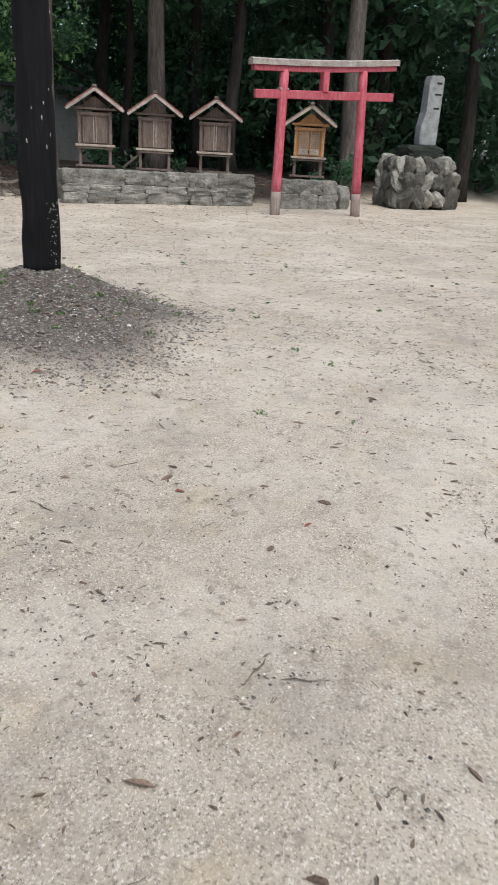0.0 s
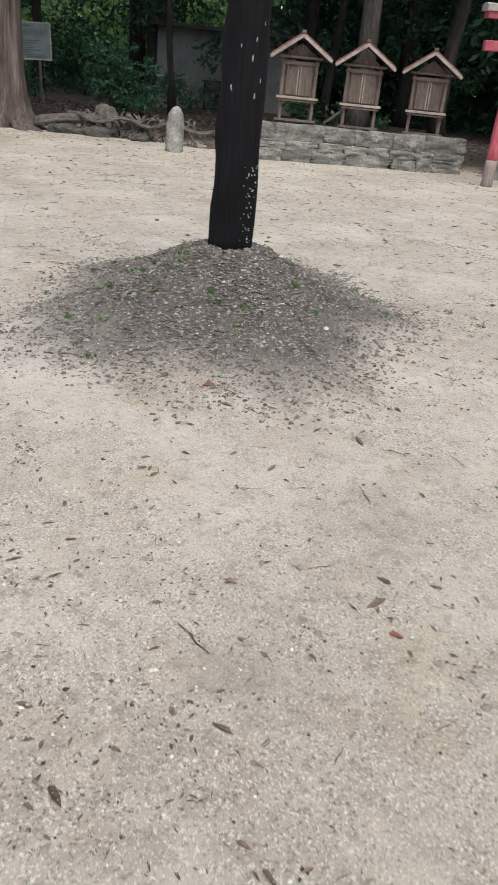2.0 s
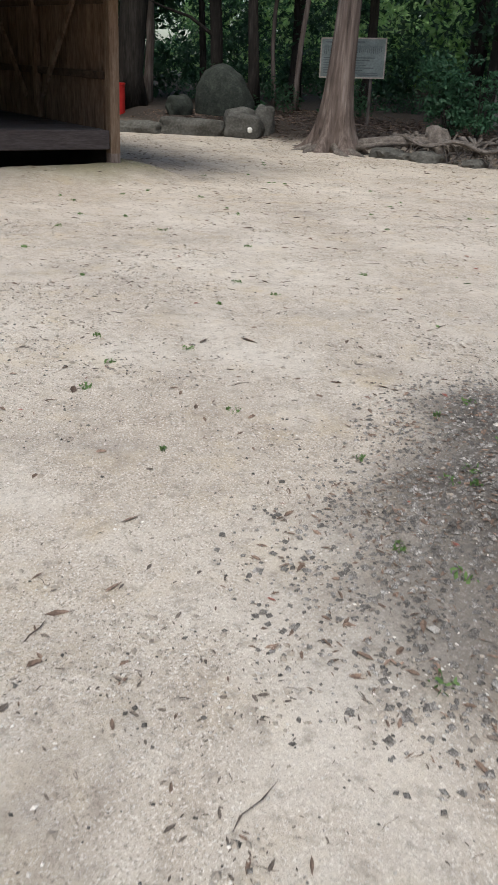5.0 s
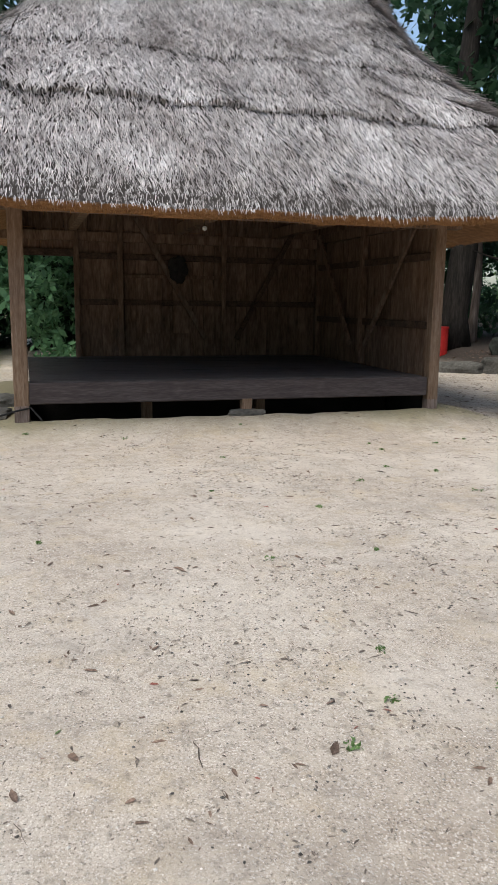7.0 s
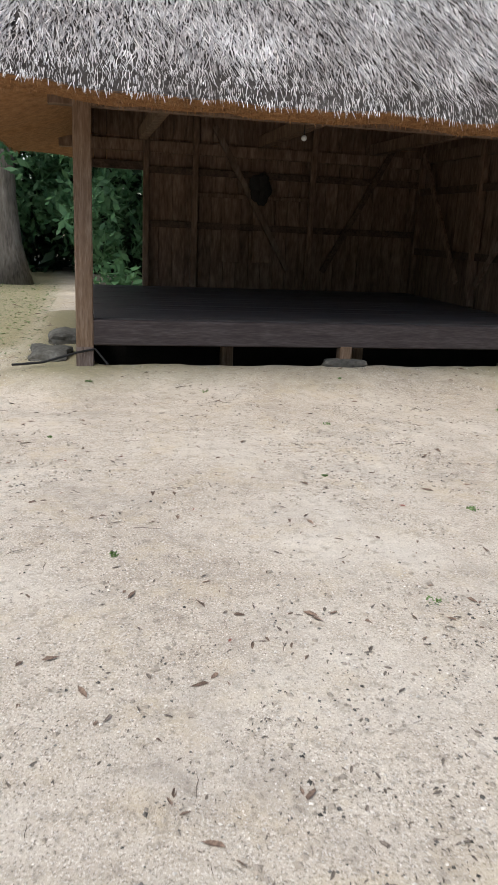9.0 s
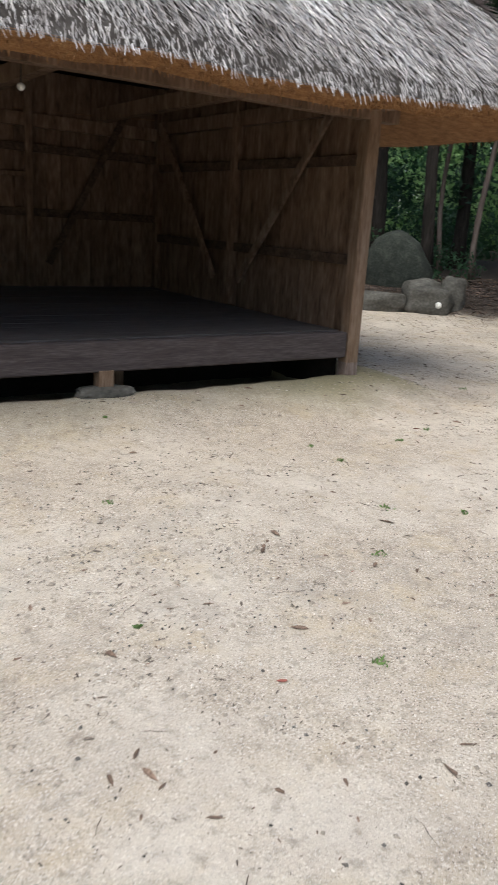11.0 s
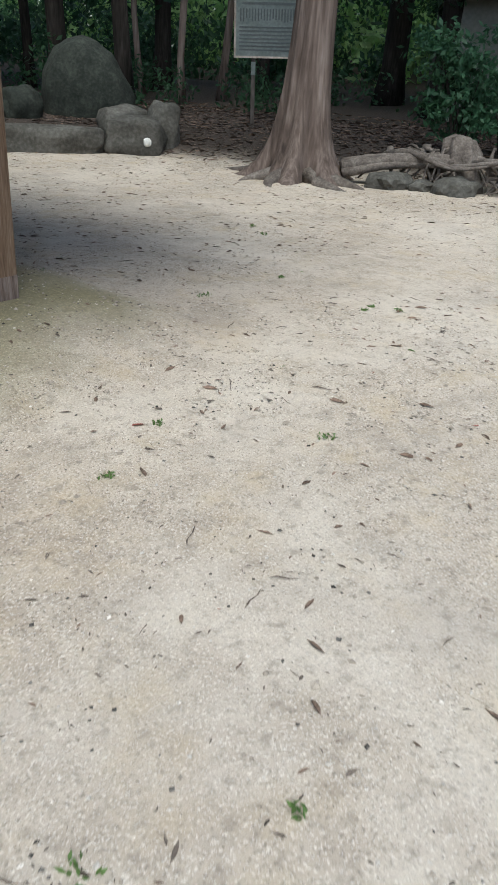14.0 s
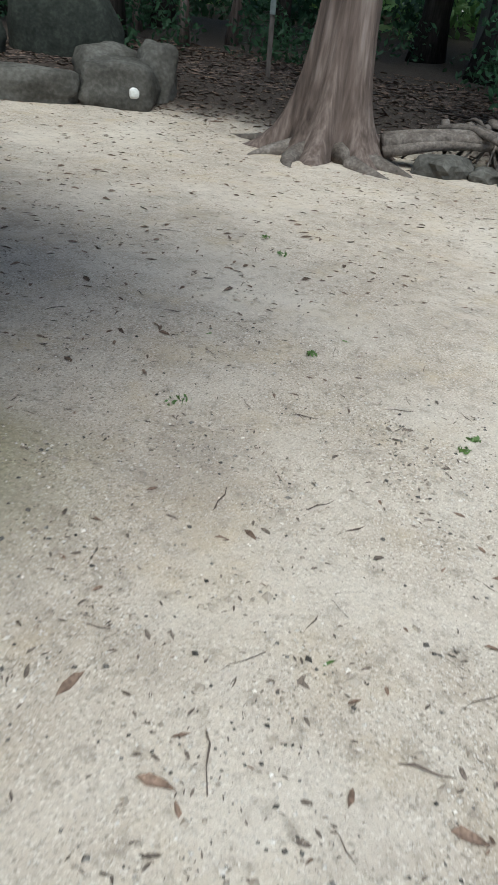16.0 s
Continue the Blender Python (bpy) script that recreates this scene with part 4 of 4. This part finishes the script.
def shrub(x, y, hgt, seed, n=40):
    z = level(x, y)
    t = thing("shrub", pose(x, y, z), "leafy green evergreen shrub on the root bank", "shrub")
    g = random.Random(seed)
    cs, rs = [], []
    for i in range(7):
        a = g.uniform(0, 6.28)
        tip = Vector((math.cos(a) * g.uniform(.1, .5), math.sin(a) * g.uniform(.1, .5), hgt * g.uniform(.5, 1)))
        part("stem", tube(bmesh.new(), [(0, 0, -.05), tuple(tip * .5 + Vector((0, 0, .15))), tuple(tip)], (.02, .013, .005), 6), M["bark_dark"], t)
        for k in range(n // 7):
            f = g.uniform(.35, 1.05)
            cs.append(tuple(tip * f + Vector((g.uniform(-.3, .3), g.uniform(-.3, .3), g.uniform(-.15, .2)))))
            rs.append(g.uniform(.12, .3))
    cr = new("leaves", leaves("leaves", cs, rs, 30, .05, M["leaf_bush"], seed, .6))
    cr.parent = t


shrub(14.1, 11.3, 2.0, 3, 110)
shrub(14.5, 10.8, 1.3, 4, 28)
shrub(19.9, 2.2, 1.2, 5, 40)


# ---- root bank ----
def root_bank():
    t = thing("root_tangle", pose(13.3, 10.3, 0), "tangle of bare grey roots on an eroded bank with a stump", "roots")
    random.seed(31)
    b = bmesh.new()
    tube(b, [(.0, .55, -.05), (.03, .55, .2), (.06, .57, .45), (.08, .6, .62), (.1, .6, .66)], (.36, .28, .25, .2, .07), 30, .6, .06)
    part("stump", b, M["root"], t, "rotten grey stump", True)
    for dx, r0 in ((0, .10), (.12, .07), (-.1, .055)):
        pts = [Vector((-1.15 + 1.5 * f + dx, 1.6 - 1.55 * f + .1 * math.sin(5 * f + dx * 9), .18 + .16 * math.sin(2.6 * f) + dx * .4)) for f in (0, .15, .3, .45, .6, .75, .9, 1)]
        part("root", tube(bmesh.new(), pts, [r0 * (1.15 - .6 * k / 7) for k in range(8)], 10, .3), M["root"], t, "thick grey root along the bank", True)
    for i in range(64):
        f0 = random.uniform(-1.0, 1.25)
        x, y = .55 * f0 - .0, -1.35 * f0
        L = random.uniform(.4, .95)
        top = .40 + random.uniform(-.08, .12)
        out = Vector((-.9, -.42, 0))
        along = Vector((.38, -.92, 0)) * random.uniform(-.9, .9)
        p0 = Vector((x + .25, y + .1, top))
        pts = []
        for k in range(8):
            f = k / 7
            p = p0 + out * (.55 * L * f) + along * f + Vector((0, 0, -.42 * f ** random.uniform(1.3, 1.9) + .06 * math.sin(f * 6 + i)))
            pts.append(p)
        part("root", tube(bmesh.new(), pts, [.03 * random.choice((.4, .6, .8, 1.1, 1.7)) * (1 - .75 * k / 7) + .004 for k in range(8)], 8, .25), M["root"], t, "", True)
    for i in range(9):
        y0 = 1.4 - i * .36
        x0 = -.15 - .0 + (1.35 - y0) * .40 - .3
        pts = [Vector((x0 + .06 * math.sin(k * 1.3 + i), y0 - .22 * k, .36 + .07 * math.sin(k * .9 + i * 2))) for k in range(6)]
        part("root", tube(bmesh.new(), pts, [.045, .05, .042, .036, .025, .012], 8, .3), M["root"], t, "", True)
    for i, (x, y, s) in enumerate(((12.5, 11.35, (.36, .26, .16)), (12.85, 10.55, (.34, .24, .17)), (12.7, 10.95, (.2, .16, .1)), (13.45, 9.75, (.28, .2, .12)))):
        q = thing("edge_boulder", pose(x, y, level(x, y)), "low flat grey stone at the foot of the root bank", "stone", "stones of the bank")
        part("stone", rock(bmesh.new(), (0, 0, s[2] * .25), s, i + 40, .35, 3, .3), M["stone_moss"], q)


root_bank()


# ---- boulders at the clearing's corner ----
def boulder(name, x, y, s, seed, label, mat="stone", sq=.3, zoff=.6, rz=0, rough=.2):
    t = thing(name, pose(x, y, level(x, y), 0, 0, rz), label, "boulder")
    part("stone", rock(bmesh.new(), (0, 0, s[2] * zoff), s, seed, rough, 4, sq), M[mat], t, "", True)
    return t


bd = boulder("boulder", 11.42, 15.37, (.47, .34, .32), 61, "blocky grey boulder with a white lichen spot", "stone_moss", .55, .62, -40)
part("lichen_spot", rock(bmesh.new(), (.2, -.355, .19), (.062, .035, .065), 3, .2, 2), M["white_spot"], bd, "round white lichen spot")
boulder("boulder", 11.95, 15.3, (.27, .3, .40), 64, "upright mossy grey boulder beside another", "stone_moss", .3, .5, -30)
boulder("boulder", 11.75, 15.95, (.5, .36, .36), 66, "low mossy boulder behind the front stones", "stone_moss", .3, .15)
db = boulder("dark_boulder", 11.85, 17.1, (.80, .42, .82), 67, "big dark slab-like boulder with a blunt peak", "stone_dark", .25, .42, -40, .14)
for v in db.children[0].data.vertices:
    k = max(0, v.co.z) / 1.3
    v.co.x = v.co.x * (1 - .42 * k * k) - .13 * k * k
    v.co.z += .05 * k * max(0, 1 - abs(v.co.x + .2) * 2)
boulder("boulder", 10.3, 15.95, (.8, .3, .25), 68, "long low kerb stone at the clearing edge", "stone_moss", .6, .4, -32)
boulder("boulder", 9.1, 16.55, (.6, .3, .18), 69, "long low kerb stone at the clearing edge", "stone_moss", .6, .4, -28)
boulder("boulder", 10.6, 17.2, (.35, .3, .3), 70, "mossy stone behind the kerb", "stone_dark", .3, .5)


def sign():
    a = math.degrees(math.atan2(-1.2, 1.06))
    t = thing("notice_board", pose(14.1, 14.72, level(14.1, 14.72), 0, -2.2, a), "weathered pale notice board on grey posts", "sign")
    z = level(14.1, 14.72)
    lo, hi = 1.47 - z, 2.325 - z
    board = part("board", box(bmesh.new(), (0, 0, (lo + hi) / 2), (1.58, .03, hi - lo)), M["sign_face"], t, "grey-green faded board")
    for x in (-.79, .79):
        part("frame_side", box(bmesh.new(), (x, 0, (lo + hi) / 2), (.03, .05, hi - lo + .03)), M["pale_wood"], board)
    for zz in (lo, hi):
        part("frame_rail", box(bmesh.new(), (0, 0, zz), (1.61, .05, .03)), M["pale_wood"], board)
    for x in (-.48, .48):
        part("post", beam(bmesh.new(), (x, .05, -.15), (x, .05, hi - .05), .07, .07), M["bark_grey"], t)
    part("small_plate", box(bmesh.new(), (-.48, .0, lo - .17), (.075, .012, .2)), M["sign_face"], t, "small white plate on the post")
    g = random.Random(2)
    part("writing", box(bmesh.new(), (-.2, -.018, hi - .08), (.95, .005, .035)), M["ink"], board)
    for r in range(2):
        for i in range(30):
            hh = g.uniform(.13, .19) if r == 0 else g.uniform(.03, .05)
            if r == 0:
                part("writing", box(bmesh.new(), (-.7 + i * .048, -.018, hi - .155 - hh / 2), (.022, .004, hh)), M["ink"], board)
    for i in range(7):
        w = g.uniform(.9, 1.4)
        part("writing", box(bmesh.new(), (-.72 + w / 2, -.018, hi - .42 - i * .055), (w, .004, .022)), M["ink"], board)
    part("writing", box(bmesh.new(), (.4, -.018, lo + .06), (.5, .004, .035)), M["ink"], board)


sign()


def shed():
    a = math.degrees(math.atan2(-.75, .66))
    z = level(18.7, 13.9)
    t = thing("plaster_shed", pose(18.55, 14.05, z - .1, 0, 0, a), "plain grey plastered shed with a dark flat roof", "shed")
    L, H = 4.2, 2.35
    part("wall", box(bmesh.new(), (L / 2, 0, H / 2), (L, .12, H)), M["plaster"], t)
    part("wall", box(bmesh.new(), (.06, 1.3, H / 2), (.12, 2.48, H)), M["plaster"], t)
    part("wall", box(bmesh.new(), (L - .06, 1.3, H / 2), (.12, 2.48, H)), M["plaster"], t)
    part("roof", box(bmesh.new(), (L / 2, 1.1, H + .06), (L + .5, 3.2, .12), (2, 0, 0), .01), M["metal_dark"], t)
    c = thing("dark_crate", pose(19.0, 12.5, level(19, 12.5), 0, 0, a), "dark slatted crate standing by the shed wall", "crate")
    for x in (0, .75):
        part("leg", beam(bmesh.new(), (x, 0, 0), (x, 0, .75), .07, .07), M["dark"], c)
    for zz in (.3, .52, .74):
        part("slat", beam(bmesh.new(), (-.05, -.04, zz), (.8, -.04, zz), .04, .12), M["metal_dark"], c)
    part("top", box(bmesh.new(), (.38, .2, .79), (.95, .5, .04)), M["metal_dark"], c)


shed()


def red_drum():
    t = thing("red_bin", pose(10.1, 20.1, level(10.1, 20.1)), "red metal bin standing far behind the hut", "bin")
    b = bmesh.new()
    tube(b, [(0, 0, 0), (0, 0, .06), (0, 0, .74), (0, 0, .8)], (.25, .26, .26, .25), 20)
    part("body", b, M["red_tin"], t)
    b = bmesh.new()
    tube(b, [(0, 0, .79), (0, 0, .84)], (.275, .27), 20)
    part("lid", b, M["red_tin"], t)


red_drum()


# ---- litter on the sand ----
def bits(name, label, n, seed, area, size, mat, kind="pebble", where=None):
    """Small loose pieces lying on the ground."""
    g = np.random.default_rng(seed)
    x, y = g.uniform(area[0], area[1], n), g.uniform(area[2], area[3], n)
    ok = np.ones(n, bool) if where is None else where(x, y, g)
    x, y = x[ok], y[ok]
    n = len(x)
    z = height(x, y)
    s = size * np.exp(np.clip(g.normal(0, .45, n), -1, .85))
    a = g.uniform(0, 2 * np.pi, n)
    ca, sa = np.cos(a), np.sin(a)
    if kind == "pebble":
        shape = np.array([(1, 0, 0), (0, .8, .1), (-.9, .1, 0), (0, -.75, 0), (.1, 0, .55)])
        faces = np.array([(0, 1, 4), (1, 2, 4), (2, 3, 4), (3, 0, 4)])
    elif kind == "leaf":
        shape = np.array([(-1, 0, .05), (-.3, .27, .24), (.5, .22, .2), (1, 0, .05), (.5, -.24, .1), (-.3, -.30, .08), (0, 0, .03)])
        faces = np.array([(0, 6, 1), (1, 6, 2), (2, 6, 3), (3, 6, 4), (4, 6, 5), (5, 6, 0)])
    else:
        shape = np.array([(-1, 0, .02), (-.3, .06, .06), (.4, -.04, .05), (1, .12, .02), (1, .16, .02), (.4, .02, .09), (-.3, .12, .1), (-1, .04, .02)])
        faces = np.array([(0, 1, 6, 7), (1, 2, 5, 6), (2, 3, 4, 5)])
    k = len(shape)
    J = shape[None] * g.uniform(.7, 1.3, (n, k, 1)) * s[:, None, None]
    V = np.stack([x[:, None] + J[..., 0] * ca[:, None] - J[..., 1] * sa[:, None], y[:, None] + J[..., 0] * sa[:, None] + J[..., 1] * ca[:, None], z[:, None] + J[..., 2] + .001], -1)
    F = (np.arange(n)[:, None, None] * k + faces[None]).reshape(-1, faces.shape[1])
    tagged(new(name, soup(name, V.reshape(-1, 3).tolist(), F.tolist(), M[mat])), label, "litter", kind="stuff")


def in_clearing(x, y, g):
    d, u, v = hut_pad(x, y)
    return (edge_distance(x, y) < 0) & (d > .05)


def patchy(x, y, g):
    c = waves(x * .8, y * .8) * .5 + waves(x * 3.1 + 1, y * 3.1) * .5 + waves(y * 7, x * 7 + 2) * .35
    return in_clearing(x, y, g) & (g.random(len(x)) < .12 + .85 * smooth_step(-.1, .8, c))


CL = (-2.5, 17, -4.5, 16)
bits("grit", "pale grit on the sand", 100000, 1, (-2, 8, -4, 10), .0042, "pebble", where=patchy)
bits("clods", "small crumbled clods of sandy soil", 46000, 18, (-2, 8, -4, 10), .0085, "clod", where=patchy)
bits("dark_grit", "dark grit and grains on the sand", 45000, 15, (-2, 8, -4, 10), .005, "grit_dark", where=patchy)
bits("crumbs", "dark crumbs of leaf and bark", 82000, 2, CL, .0095, "chip", "leaf", patchy)
bits("small_crumbs", "tiny dark crumbs of leaf", 95000, 12, (-2, 9, -4, 11), .005, "chip", "leaf", patchy)
bits("dead_leaves", "scattered brown dead leaves", 5600, 3, CL, .017, "dead_leaf", "leaf", in_clearing)
bits("large_dead_leaves", "larger curled grey-brown dead leaves", 420, 43, CL, .024, "dead_leaf", "leaf", in_clearing)
bits("red_leaves", "a few reddish fallen leaves", 80, 4, (-2, 7, -4, 8), .017, "red_leaf", "leaf", in_clearing)
bits("green_leaves", "a few fresh green fallen leaves", 34, 47, (-2, 9, -4, 10), .022, "weed", "leaf", in_clearing)
bits("far_dead_leaves", "dark dead leaves lying towards the wood", 1500, 53, (6.5, 14, 9.5, 16), .019, "dead_leaf", "leaf", in_clearing)
bits("shrine_dead_leaves", "dark dead leaves lying before the shrines", 2600, 54, (7, 20, -3, 8), .019, "dead_leaf", "leaf", in_clearing)
bits("twigs", "fallen twigs on the sand", 3600, 5, CL, .032, "twig", "twig", in_clearing)
bits("mound_gravel", "dark gravel and bark on the mound", 70000, 6, (1.8, 5.6, -2.2, 1.7), .0085, "grit_dark", "pebble", lambda x, y, g: mound_h(x, y)[1] < 1.0 + .7 * g.random(len(x)) ** 2)
bits("mound_bark", "dark bark crumbs on the mound", 22000, 26, (1.8, 5.6, -2.2, 1.7), .012, "dead_leaf", "leaf", lambda x, y, g: mound_h(x, y)[1] < .8 + .9 * g.random(len(x)) ** 2)
bits("bank_litter", "dead leaves covering the bank under the trees", 30000, 7, (9, 24, -1, 19), .032, "dead_leaf", "leaf", lambda x, y, g: (edge_distance(x, y) > -.1) & (edge_distance(x, y) < 5))
bits("deep_litter", "thick brown leaf litter behind the cedar", 24000, 57, (10.5, 17.5, 9.5, 18), .03, "litter_leaf", "leaf", lambda x, y, g: (edge_distance(x, y) > .25) & (edge_distance(x, y) < 4))
bits("mound_stones", "pale flat stones on the mound", 26, 8, (2.4, 5.0, -1.5, 1.2), .012, "pebble", "pebble", lambda x, y, g: mound_h(x, y)[1] < 1.2)


bits("grass_blades", "short mossy grass beside the hut", 9000, 27, (-7, .2, 9, 20), .018, "weed", "leaf", lambda x, y, g: (hut_coords(x, y)[0] < -.5) & (hut_coords(x, y)[1] > 1.0))


def weeds():
    g = random.Random(12)
    c, r = [], []
    while len(c) < 90:
        x, y = g.uniform(-1.5, 9), g.uniform(-3, 10.5)
        if edge_distance(np.array([x]), np.array([y]))[0] < -.3 and hut_pad(np.array([x]), np.array([y]))[0][0] > .3:
            c.append((x, y, level(x, y) + .008))
            r.append(g.uniform(.015, .06))
    for i in range(60):
        a, d = g.uniform(0, 6.28), g.uniform(.3, 1.2)
        x, y = 3.72 + d * math.cos(a), -.25 + d * math.sin(a)
        c.append((x, y, level(x, y) + .01))
        r.append(g.uniform(.02, .06))
    tagged(new("weeds", leaves("weeds", c, r, 22, .011, M["weed"], 14, .3, -.6)), "small green weeds sprouting in the sand", "weeds", kind="stuff")


weeds()
